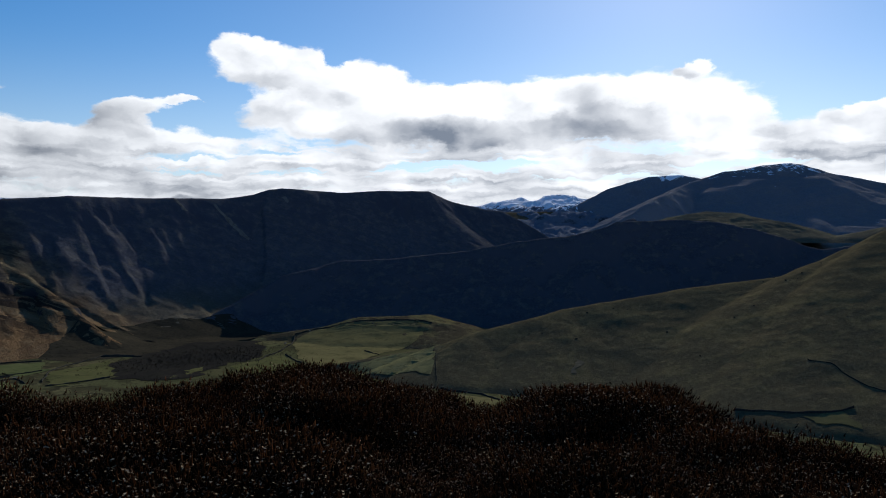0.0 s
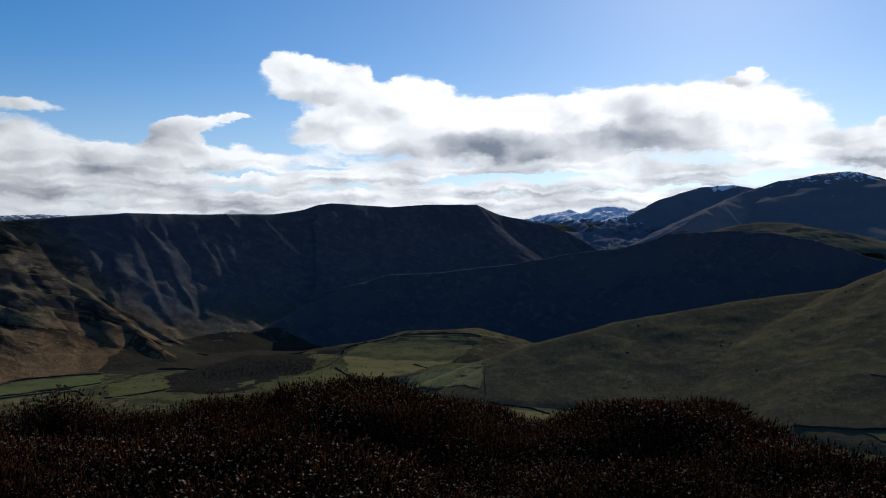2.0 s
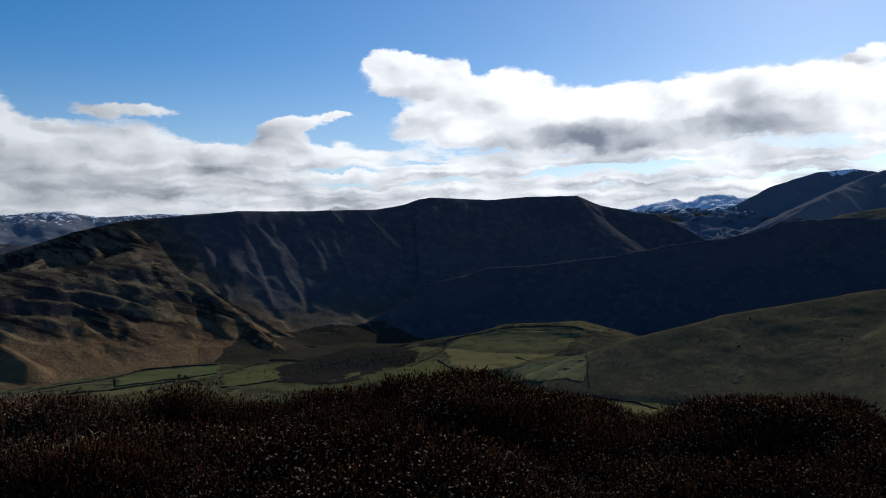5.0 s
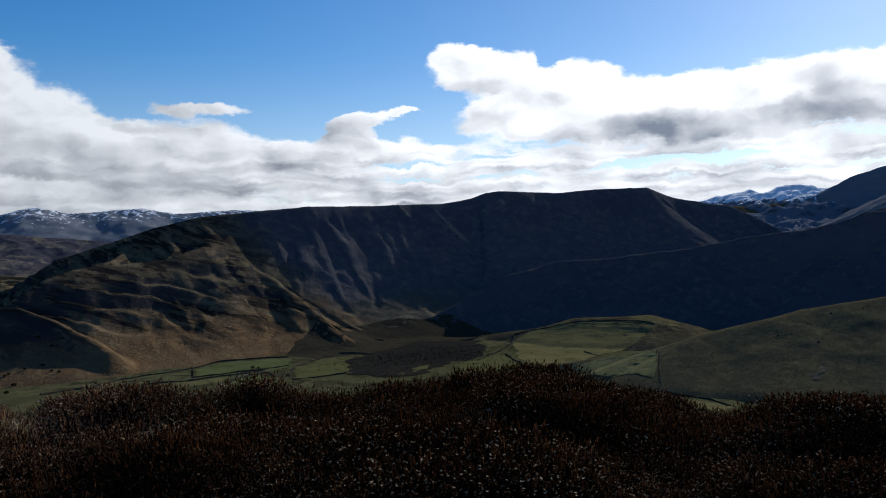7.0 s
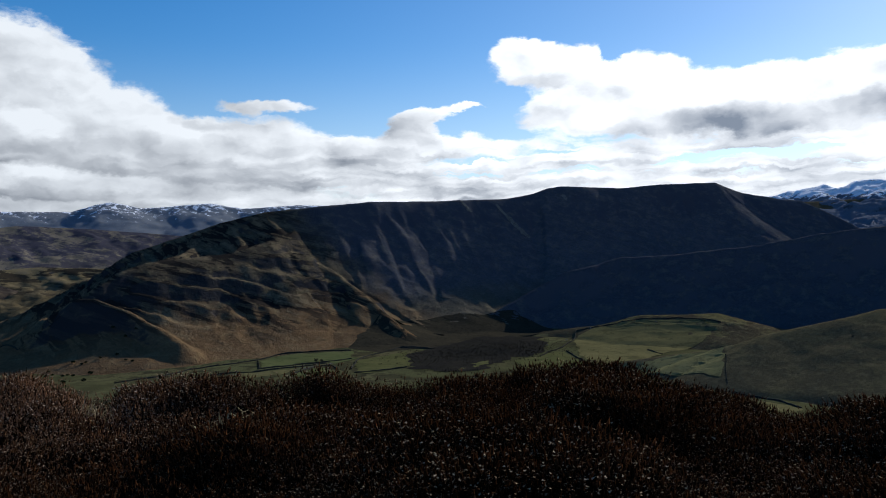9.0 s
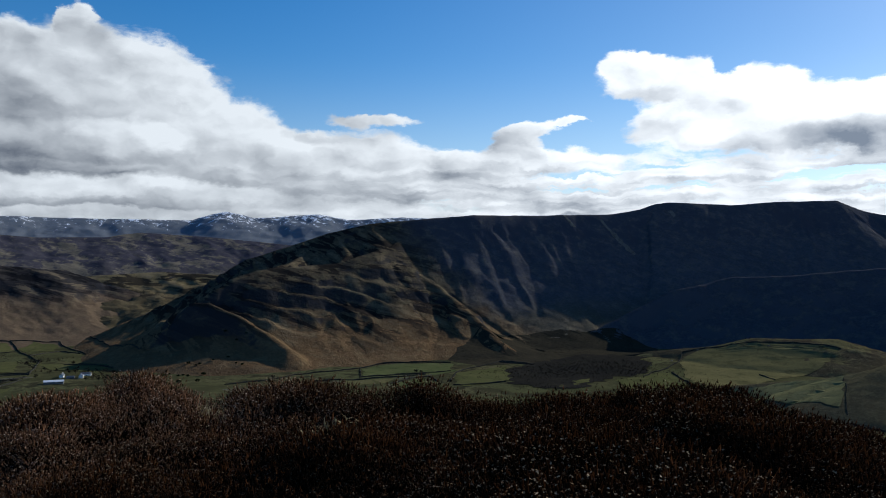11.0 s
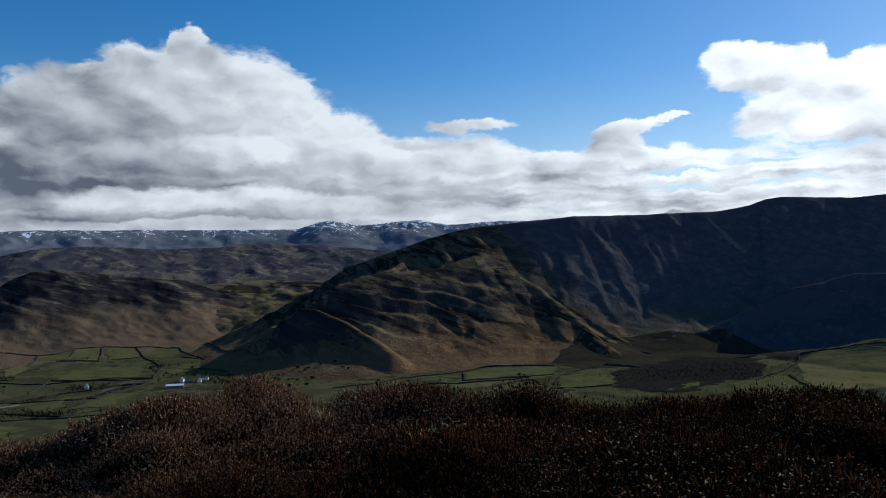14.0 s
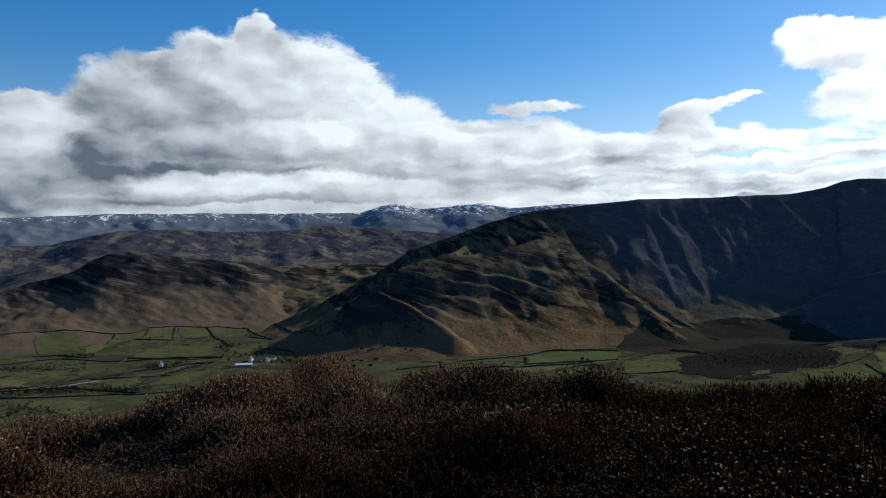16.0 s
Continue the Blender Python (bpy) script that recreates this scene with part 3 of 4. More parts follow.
PALE = material("pale_pasture", pasture((0.100, 0.091, 0.039), (0.132, 0.116, 0.051), (0.085, 0.076, 0.036)))
EARTH = material("worn_earth", pasture((0.115, 0.095, 0.060), (0.140, 0.118, 0.078), (0.080, 0.068, 0.042)))
# scrub colour with the shade of the bank put in
SHADED_SCRUB = material("shaded_scrub", pasture((0.018, 0.017, 0.015), (0.030, 0.027, 0.021), (0.011, 0.011, 0.009)))
# brown moor grass, darkened by the fells' shadow in the colour itself
SHADED_GRASS = material("shaded_moor_grass", pasture((0.028, 0.025, 0.018), (0.042, 0.036, 0.024), (0.017, 0.016, 0.012)))
SCREE = material("pale_scree", pasture((0.12, 0.112, 0.095), (0.17, 0.155, 0.13), (0.07, 0.066, 0.05)))


def field(corners, mat=PASTURE, label="enclosed green pasture on the valley floor", name="field", category="field", lift=0.8, ragged=6.0):
    """A field or bare patch that lies on the land, with an uneven edge."""
    pts = [Vector((x, y, 0)) for x, y in corners]
    verts, faces, n = [], [], 12
    for a, b, c in tessellate_polygon([pts]):
        a, b, c = (pts[a], pts[b], pts[c])
        at = {}
        for i in range(n + 1):
            for j in range(n + 1 - i):
                p = a + (b - a) * (i / n) + (c - a) * (j / n)
                at[i, j] = len(verts)
                verts.append((p.x, p.y))
        for i in range(n):
            for j in range(n - i):
                faces.append((at[i, j], at[i + 1, j], at[i, j + 1]))
                if j < n - i - 1:
                    faces.append((at[i + 1, j], at[i + 1, j + 1], at[i, j + 1]))
    v = np.array(verts)
    wob = np.stack([fbm(v[:, 0] / 22, v[:, 1] / 22, 3, 7), fbm(v[:, 0] / 22, v[:, 1] / 22, 3, 8)], -1) * ragged
    v = v + wob
    z = land_z(v[:, 0], v[:, 1]) + lift
    ob = part(name, np.column_stack([v, z]), faces, mat)
    return tagged(ob, label, category, "fields in the valley" if category == "field" else "", "structure")


def wall_stone(t):
    geo = t.add("ShaderNodeNewGeometry")
    n = t.noise(geo.outputs["Position"], 0.8, 5.0, 0.7)
    return t.mix(t.ramp(n, 0.35, 0.65), (0.020, 0.020, 0.016), (0.060, 0.058, 0.048)), n, 0.4


WALL_STONE = material("wall_stone", wall_stone)


def field_wall(line, tall=2.4, thick=2.6):
    """A field wall, thickened to fit the camera's view, along a line on the land."""
    pts = [Vector((x, y)) for x, y in line]
    path = []
    for a, b in zip(pts[:-1], pts[1:]):
        k = max(2, int((b - a).length / 7))
        path += [a + (b - a) * (i / k) for i in range(k)]
    path.append(pts[-1])
    xy = np.array([(p.x, p.y) for p in path])
    xy = xy + np.stack([fbm(xy[:, 0] / 30, xy[:, 1] / 30, 2, 3), fbm(xy[:, 0] / 30, xy[:, 1] / 30, 2, 4)], -1) * 2.0
    d = np.gradient(xy, axis=0)
    d = d / np.maximum(np.linalg.norm(d, axis=1, keepdims=True), 1e-6)
    side = np.stack([-d[:, 1], d[:, 0]], -1)
    z = land_z(xy[:, 0], xy[:, 1])
    h = tall * (1 + 0.35 * fbm(xy[:, 0] / 9, xy[:, 1] / 9, 2, 5))
    verts, faces = [], []
    for i in range(len(xy)):
        for off, up in ((-0.5, -1.5), (-0.36, 0.75), (-0.2, 1.0), (0.2, 1.0), (0.36, 0.75), (0.5, -1.5)):
            p = xy[i] + side[i] * off * thick
            verts.append((p[0], p[1], z[i] + (h[i] * up if up > 0 else up)))
    for i in range(len(xy) - 1):
        for k in range(5):
            a = 6 * i + k
            faces.append((a, a + 6, a + 7, a + 1))
    faces += [(0, 1, 2, 3, 4, 5), tuple(6 * (len(xy) - 1) + k for k in (5, 4, 3, 2, 1, 0))]
    ob = part("field_wall", verts, faces, WALL_STONE)
    return tagged(ob, "dark dry-stone field wall, thickened to fit the camera's view", "stone wall", "field walls")


def bark(t):
    n = t.noise(t.add("ShaderNodeNewGeometry").outputs["Position"], 1.5, 4.0, 0.7)
    return t.mix(n, (0.020, 0.016, 0.012), (0.070, 0.058, 0.045)), None, 0


def twigs(low, high):
    def build(t):
        geo = t.add("ShaderNodeNewGeometry")
        return t.mix(geo.outputs["Random Per Island"], low, high), None, 0
    return build


BARK, TWIGS = material("bark", bark), material("bare_twigs", twigs((0.014, 0.012, 0.009), (0.055, 0.045, 0.032)))
NEEDLES = material("dark_needles", twigs((0.008, 0.014, 0.007), (0.030, 0.042, 0.020)))


def limb(verts, faces, a, b, ra, rb, sides=5):
    a, b = Vector(a), Vector(b)
    q = (b - a).to_track_quat("Z", "Y")
    n = len(verts)
    for p, r in ((a, ra), (b, rb)):
        verts += [p + q @ Vector((math.cos(6.2832 * k / sides) * r, math.sin(6.2832 * k / sides) * r, 0)) for k in range(sides)]
    faces += [(n + k, n + (k + 1) % sides, n + sides + (k + 1) % sides, n + sides + k) for k in range(sides)]


def clump(verts, faces, c, s, rng):
    """A small ragged tuft: five loose blades round a point."""
    for _ in range(4):
        d = rng.normal(0, 1, 3)
        d /= np.linalg.norm(d)
        e = np.cross(d, rng.normal(0, 1, 3))
        e /= np.linalg.norm(e)
        n = len(verts)
        verts += [c - d * s * 0.4 - e * s * 0.35, c - d * s * 0.2 + e * s * 0.4, c + d * s]
        faces.append((n, n + 1, n + 2))


def tree(kind, seed):
    """A bare broadleaf, a dark conifer or a low juniper, at the origin."""
    rng = np.random.default_rng(seed)
    root = new({"broadleaf": "tree", "conifer": "conifer", "juniper": "juniper_bush"}[kind])
    tv, tf, cv, cf = [], [], [], []
    if kind == "broadleaf":
        high = 9.0
        limb(tv, tf, (0, 0, -0.5), (0.2, 0.1, 3.2), 0.42, 0.30)
        limb(tv, tf, (0.2, 0.1, 3.2), (0.1, 0.3, 6.5), 0.30, 0.12)
        for k in range(7):
            a = k * 0.9 + rng.uniform(0, 0.5)
            z0 = rng.uniform(2.4, 5.0)
            tip = (math.cos(a) * rng.uniform(2.0, 3.6), math.sin(a) * rng.uniform(2.0, 3.6), z0 + rng.uniform(1.5, 3.2))
            limb(tv, tf, (0.15, 0.15, z0), tip, 0.16, 0.04)
            for _ in range(9):
                clump(cv, cf, np.array(tip) * rng.uniform(0.65, 1.05) + rng.normal(0, 0.6, 3), rng.uniform(0.5, 1.1), rng)
        for _ in range(30):
            d = rng.normal(0, 1, 3)
            d = d / np.linalg.norm(d) * rng.uniform(0.75, 1.1)
            clump(cv, cf, np.array((d[0] * 3.3, d[1] * 3.3, 5.8 + d[2] * 2.8)), rng.uniform(0.5, 1.1), rng)
        mat = TWIGS
    elif kind == "conifer":
        limb(tv, tf, (0, 0, -0.5), (0, 0, 11), 0.35, 0.04)
        for k in range(95):
            z = 1.2 + 10.2 * (k / 95) ** 0.9
            r = (11.6 - z) * 0.28 * rng.uniform(0.5, 1.1)
            a = rng.uniform(0, 6.283)
            clump(cv, cf, np.array((math.cos(a) * r, math.sin(a) * r, z)), rng.uniform(0.6, 1.1), rng)
        mat = NEEDLES
    else:
        for k in range(4):
            a = k * 1.6
            limb(tv, tf, (0, 0, -0.3), (math.cos(a) * 1.2, math.sin(a) * 1.2, 1.4), 0.10, 0.03)
        for k in range(70):
            d = rng.normal(0, 1, 3)
            d = d / np.linalg.norm(d)
            clump(cv, cf, np.array((d[0] * 2.3, d[1] * 2.3, 1.2 + abs(d[2]) * 1.6)) * rng.uniform(0.5, 1.05), rng.uniform(0.5, 0.9), rng)
        mat = NEEDLES
    part("trunk" if kind != "juniper" else "stem", tv, tf, BARK, root)
    part("crown", cv, cf, mat, root)
    label, cat = {"broadleaf": ("bare winter broadleaf tree with dark twigs", "tree"), "conifer": ("dark green conifer in the valley", "tree"),
                  "juniper": ("low dark juniper bush on the slope", "bush")}[kind]
    return tagged(root, label, cat, {"broadleaf": "valley trees", "conifer": "valley conifers", "juniper": "bushes on the slope"}[kind])


MADE = {}


def plant(kind, x, y, size=1.0):
    turn = (x * 7.3 + y * 3.1) % 360
    key = kind, int(abs(x) + abs(y)) % 3
    z = float(land_z(x, y))
    m = pose(x, y, z, 0, 0, turn)
    if key not in MADE:
        MADE[key] = ob = tree(kind, 50 + len(MADE))
        ob.matrix_basis = m @ Matrix.Scale(size, 4)
        return ob
    src = MADE[key]
    ob = copy_thing(src, m)
    ob.scale = (size, size, size)
    return ob


def wood(name, along, width, count, label, seed, low=4.0, high=8.0, mat=TWIGS):
    """A belt of trees too thick to count, along a line."""
    rng = np.random.default_rng(seed)
    pts = np.array(along, float)
    k = rng.integers(0, len(pts) - 1, count)
    at = pts[k] + (pts[k + 1] - pts[k]) * rng.uniform(size=(count, 1)) + rng.normal(0, width / 2, (count, 2))
    base, verts, faces = land_z(at[:, 0], at[:, 1]), [], []
    for p, z in zip(at, base):
        h = rng.uniform(low, high)
        limb(verts, faces, (p[0], p[1], z - 0.5), (p[0], p[1], z + h * 0.7), 0.2, 0.05, 3)
        for _ in range(8):
            d = rng.normal(0, 1, 3)
            d = d / np.linalg.norm(d)
            clump(verts, faces, np.array((p[0] + d[0] * h * 0.35, p[1] + d[1] * h * 0.35, z + h * (0.62 + 0.36 * d[2]))), h * rng.uniform(0.12, 0.24), rng)
    return tagged(part(name, verts, faces, mat), label, "woodland", kind="stuff")


def painted(colour, streak):
    def build(t):
        n = t.noise(t.add("ShaderNodeNewGeometry").outputs["Position"], 0.7, 5.0, 0.65)
        return t.mix(t.ramp(n, 0.4, 0.75, 0.0, 0.6), colour, streak), None, 0
    return build


LIME, SLATES = material("limewash", painted((0.82, 0.81, 0.78), (0.62, 0.60, 0.56))), material("roof_slates", painted((0.10, 0.105, 0.115), (0.16, 0.16, 0.16)), 0.6, 0.3)
SHEET, STONE = material("pale_roof_sheet", painted((0.75, 0.76, 0.78), (0.5, 0.5, 0.5)), 0.5, 0.4), material("grey_rubble_stone", painted((0.20, 0.19, 0.175), (0.12, 0.115, 0.105)))
DARK_GLASS = material("dark_window_glass", painted((0.02, 0.022, 0.026), (0.03, 0.032, 0.036)), 0.15, 0.5)
DOOR_PAINT = material("dark_door_paint", painted((0.05, 0.07, 0.06), (0.08, 0.09, 0.08)), 0.5, 0.3)


def box(x0, x1, y0, y1, z0, z1):
    v = [(x, y, z) for x in (x0, x1) for y in (y0, y1) for z in (z0, z1)]
    return v, [(0, 1, 3, 2), (4, 6, 7, 5), (0, 4, 5, 1), (2, 3, 7, 6), (0, 2, 6, 4), (1, 5, 7, 3)]


def building(name, x, y, turn, long_, deep, eaves, ridge, wall_mat, roof_mat, label, chimneys=0, windows=0):
    """A gabled building, long side along its own x."""
    root = new(name)
    a, b = long_ / 2, deep / 2
    v = [(-a, -b, -1), (a, -b, -1), (a, b, -1), (-a, b, -1), (-a, -b, eaves), (a, -b, eaves), (a, b, eaves), (-a, b, eaves), (-a, 0, ridge), (a, 0, ridge)]
    part("wall", v, [(0, 1, 5, 4), (2, 3, 7, 6), (1, 2, 6, 9, 5), (3, 0, 4, 8, 7), (3, 2, 1, 0)], wall_mat, root)
    k = (ridge - eaves) / b
    for sgn in (-1, 1):
        lo, hi = b + 0.5, 0.0
        q = [(-a - 0.4, sgn * lo, eaves - 0.5 * k + 0.06), (a + 0.4, sgn * lo, eaves - 0.5 * k + 0.06), (a + 0.4, 0, ridge + 0.06), (-a - 0.4, 0, ridge + 0.06)]
        q += [(p[0], p[1], p[2] + 0.22) for p in q]
        part("roof", q, [(0, 1, 2, 3), (4, 7, 6, 5), (0, 4, 5, 1), (1, 5, 6, 2), (2, 6, 7, 3), (3, 7, 4, 0)], roof_mat, root)
    for c in range(chimneys):
        cx = (-a + 0.8) if c == 0 else (a - 0.8)
        part("chimney", *box(cx - 0.5, cx + 0.5, -0.45, 0.45, ridge - 0.8, ridge + 1.5), wall_mat, root)
    for w in range(windows):
        cx = -a + long_ * (w + 0.5) / windows
        for sgn in (-1, 1):
            for z0 in ((0.9, 3.3) if eaves > 4.5 else (1.0,)):
                yy = sgn * (b + 0.03)
                win = part("window", *box(cx - 0.55, cx + 0.55, yy - 0.06, yy + 0.06, z0, z0 + 1.3), DARK_GLASS, root)
                part("sill", *box(cx - 0.7, cx + 0.7, yy - 0.12, yy + 0.12, z0 - 0.14, z0 - 0.02), STONE, win)
    part("door", *box(0.7, 1.7, -b - 0.09, -b + 0.03, -0.2, 2.0), DOOR_PAINT, root)
    root.matrix_basis = pose(x, y, float(land_z(x, y)), 0, 0, turn)
    return tagged(root, label, "building", "farm buildings")


# thick scrub, also put here to darken the shaded bank
wood("valley_wood", [(-660, 1560), (-560, 1640), (-470, 1700), (-420, 1720)], 120, 1300, "dark leafless scrub on a bank in the valley", 5, 1.8, 4.5)
wood("hedgerow", [(-1571, 551), (-1558, 627), (-1564, 707)], 8, 70, "straggling dark thorn hedge along a field wall", 21, 2, 4.5)
wood("hedgerow", [(-1554, 713), (-1565, 815), (-1531, 929), (-1501, 967)], 8, 90, "straggling dark thorn hedge along a field wall", 22, 2, 4.5)
wood("hedgerow", [(-1413, 747), (-1495, 880), (-1520, 994)], 8, 80, "straggling dark thorn hedge along a field wall", 23, 2, 5)
wood("hedgerow", [(-1761, 897), (-1634, 934), (-1549, 1021)], 7, 60, "straggling dark thorn hedge along a field wall", 24, 2, 4.5)
wood("hedgerow", [(-1310, 455), (-1280, 500), (-1250, 560)], 14, 70, "straggling dark thorn scrub in the valley bottom", 25, 2, 5)
wood("hedgerow", [(-1900, 1130), (-1860, 1235), (-1770, 1190), (-1700, 1110)], 22, 110, "dark scrub along a beck", 26, 2, 5)
wood("hedgerow", [(-1089, 1121), (-1049, 1291), (-993, 1448), (-953, 1554), (-848, 1619)], 9, 110, "straggling dark thorn hedge along a field wall", 27, 2, 4)
wood("outcrop_scrub", [(-350, 2060), (-200, 2090), (-60, 2090)], 40, 70, "dark scrub on rough knolls", 28, 2, 4)
wood("riverside_trees", [(-1500, 520), (-1440, 600), (-1400, 650), (-1330, 720)], 22, 200, "dark line of riverside trees", 6)
wood("hedge_trees", [(-1830, 640), (-1760, 700), (-1700, 760)], 18, 90, "dark thorn trees along a hedge", 7, 3, 6)
wood("riverside_wood", [(-1530, 537), (-1471, 590), (-1437, 654), (-1341, 707)], 26, 120, "dark leafless wood along the river", 31, 5, 10)
wood("riverside_wood", [(-1400, 491), (-1325, 497), (-1263, 525)], 22, 60, "dark leafless wood below the knoll", 32, 4, 9)
wood("copse", [(-1903, 815), (-1860, 865)], 16, 36, "dark leafless copse among the fields", 33, 5, 10)
wood("copse", [(-1823, 641), (-1784, 693), (-1749, 754)], 30, 60, "dark leafless copse among the fields", 34, 4, 9)
wood("copse", [(-1600, 850), (-1540, 921)], 22, 50, "dark trees round a white farmhouse", 35, 5, 10)
wood("hedgerow", [(-1539, 723), (-1537, 841), (-1525, 890)], 9, 50, "straggling dark thorn hedge along a field wall", 36, 3, 7)
wood("hedgerow", [(-1452, 813), (-1509, 961)], 9, 44, "straggling dark thorn hedge along a field wall", 37, 3, 7)
wood("copse", [(-1715, 1124), (-1713, 1176), (-1690, 1215)], 24, 40, "dark leafless scrub at the foot of the fell", 38, 4, 8)
wood("copse", [(-1549, 1046), (-1500, 1098), (-1430, 1130), (-1395, 1110)], 20, 70, "dark trees behind the farm buildings", 39, 5, 10)
wood("hedgerow", [(-2066, 1065), (-2048, 1182)], 8, 40, "straggling dark thorn hedge along a field wall", 40, 3, 6)
wood("valley_wood", [(-576, 1399), (-485, 1439), (-378, 1368), (-274, 1440)], 40, 120, "dark leafless scrub below the fields", 41, 2, 5)
wood("farm_wood", [(-1400, 1060), (-1360, 1085), (-1320, 1075)], 14, 70, "dark trees behind the farm", 8)
building("barn", -1409, 980, 48, 36, 13, 4.5, 7.2, STONE, SHEET, "long low barn with a pale sheet roof")
building("farmhouse", -1456, 1031, 130, 13, 8, 5.2, 8.2, LIME, SLATES, "white limewashed farmhouse with a slate roof", 2, 3)
building("outbuilding", -1434, 1035, 40, 16, 7, 3.4, 5.6, STONE, SLATES, "grey stone outbuilding with a slate roof", 0, 2)
building("farmhouse", -1426, 1054, 135, 12, 8, 5.2, 8.0, LIME, SLATES, "white cottage with a slate roof beside the farm", 1, 3)
building("outbuilding", -1439, 1075, 45, 20, 8, 3.8, 6.4, LIME, SLATES, "whitewashed byre with a slate roof", 0, 3)
building("farmhouse", -1576, 880, 140, 12, 8, 5.4, 8.4, LIME, SLATES, "white farmhouse among dark trees", 2, 3)
# a dark sheet that stands in for the shade on the bank
field([(-655, 1723), (-625, 1861), (-552, 1944), (-475, 1923), (-400, 1749), (-405, 1666), (-449, 1582), (-470, 1433), (-540, 1398), (-613, 1433), (-696, 1604)], SHADED_SCRUB, "rough scrub on the valley floor, darkened to stand in for shade", "heath_patch", "heath", ragged=16.0)
field([(-880, 1650), (-900, 1900), (-760, 2080), (-600, 2180), (-480, 2150), (-440, 1980), (-600, 1910), (-650, 1740), (-700, 1670), (-780, 1610)], SHADED_GRASS, "rough brown moorland grass below the fells, darkened as if in shade", "rough_pasture", "rough pasture", 0.5)
field([(-2116, 1240), (-2079, 1303), (-1968, 1255), (-1996, 1177)])
field([(-2157, 1075), (-2149, 1161), (-2083, 1104), (-2107, 1042)])
field([(-2148, 1171), (-2138, 1236), (-1998, 1148), (-2065, 1095)])
field([(-1901, 1087), (-1767, 1140), (-1616, 1026), (-1671, 955)])
field([(-1774, 911), (-1876, 1009), (-1902, 1086), (-1657, 946)])
field([(-1463, 693), (-1495, 778), (-1538, 814), (-1418, 744), (-1413, 674)])
field([(-2271, 887), (-2229, 994), (-2027, 895), (-2042, 810)])
field([(-2047, 1361), (-1985, 1400), (-1890, 1313), (-1939, 1261), (-2007, 1292)])
field([(-1382, 736), (-1451, 867), (-1442, 915), (-1350, 794)])
field([(-1678, 589), (-1664, 626), (-1558, 591), (-1584, 556)], PALE, "straw-brown rough pasture beside the river")
field([(-1418, 542), (-1292, 611), (-1234, 530), (-1324, 515)])
field([(-1734, 1135), (-1505, 1159), (-1473, 1168), (-1441, 1109), (-1569, 1089)])
field([(-2059, 932), (-2097, 1004), (-1998, 964), (-1884, 859)], PALE, "straw-brown stony ground among the fields", "stony_patch", "stony ground")
field([(-980, 1441), (-976, 1493), (-841, 1606), (-797, 1520), (-878, 1431), (-919, 1350)], GREEN, "bright green improved pasture on the valley floor")
field([(-740, 1419), (-761, 1489), (-711, 1634), (-627, 1454), (-711, 1367)])
field([(-809, 1286), (-795, 1382), (-745, 1338), (-743, 1249)], GREEN, "bright green improved pasture on the valley floor")
field([(-956, 1231), (-841, 1349), (-826, 1292), (-928, 1214)], PALE, "pale winter pasture on the valley floor")
field([(-360, 1846), (-370, 1940), (-345, 1985), (-282, 2008), (-130, 2014), (-36, 1975), (-67, 1854), (-157, 1715), (-207, 1524), (-255, 1542), (-313, 1666)], PALE, "pale winter pasture enclosed by dark walls")
field([(-206, 1512), (-95, 1529), (-20, 1512), (-16, 1365), (-87, 1396), (-178, 1466)], LIT_PASTURE, "pale hill pasture on the end of the fell")
field([(-442, 1558), (-401, 1623), (-358, 1703), (-266, 1506), (-374, 1471)], PASTURE, "enclosed green pasture on the valley floor")
field([(-721, 1384), (-738, 1449), (-696, 1584), (-629, 1437), (-682, 1348)], PASTURE, "enclosed green pasture on the valley floor")
field([(-857, 1478), (-824, 1539), (-781, 1517), (-795, 1446)], GREEN, "bright green improved pasture on the valley floor")
field([(-515, 1534), (-490, 1600), (-480, 1495), (-520, 1424)], PASTURE, "enclosed green pasture on the valley floor")
field([(1, 1270), (34, 1264), (87, 1219), (83, 1170), (5, 1194)], PALE, "pale winter pasture enclosed by dark walls")
field([(495, 1052), (545, 1043), (553, 1001), (500, 1029)], PALE, "pale winter pasture enclosed by dark walls")
field([(217, 1330), (242, 1384), (250, 1374), (227, 1325)], EARTH, "pale worn scar of bare stony earth", "stony_patch", "stony ground")
field([(-819, 2714), (-808, 2722), (-671, 2678), (-679, 2661)], SCREE, "pale streak of scree below the crest", "scree", "scree", 1.5)
field([(-935, 2630), (-925, 2638), (-871, 2617), (-880, 2605)], SCREE, "pale streak of scree below the crest", "scree", "scree", 1.5)
field([(-605, 2896), (-595, 2902), (-576, 2884), (-587, 2871)], SCREE, "pale streak of scree below the crest", "scree", "scree", 1.5)
field_wall([(-2335, 822), (-2309, 902), (-2245, 1001), (-2172, 1074), (-2154, 1125), (-2165, 1175), (-2142, 1245), (-2104, 1299), (-2056, 1368), (-2004, 1414), (-1734, 1297)])
field_wall([(-2137, 1243), (-2051, 1186), (-1978, 1139)])
field_wall([(-2097, 1324), (-2010, 1288), (-1937, 1250), (-1830, 1207)])
field_wall([(-2159, 1172), (-2095, 1119), (-2066, 1078)])
field_wall([(-2172, 1074), (-2113, 1036), (-2085, 1006)])
field_wall([(-1986, 1180), (-1969, 1233), (-1963, 1252)])
field_wall([(-2066, 1078), (-2033, 1111), (-1978, 1139)])
field_wall([(-2013, 785), (-1977, 824), (-1864, 830), (-1853, 859)])
field_wall([(-1761, 897), (-1686, 920), (-1634, 934), (-1580, 959), (-1549, 1021)])
field_wall([(-1554, 713), (-1557, 762), (-1565, 815), (-1543, 868), (-1531, 929), (-1501, 967)])
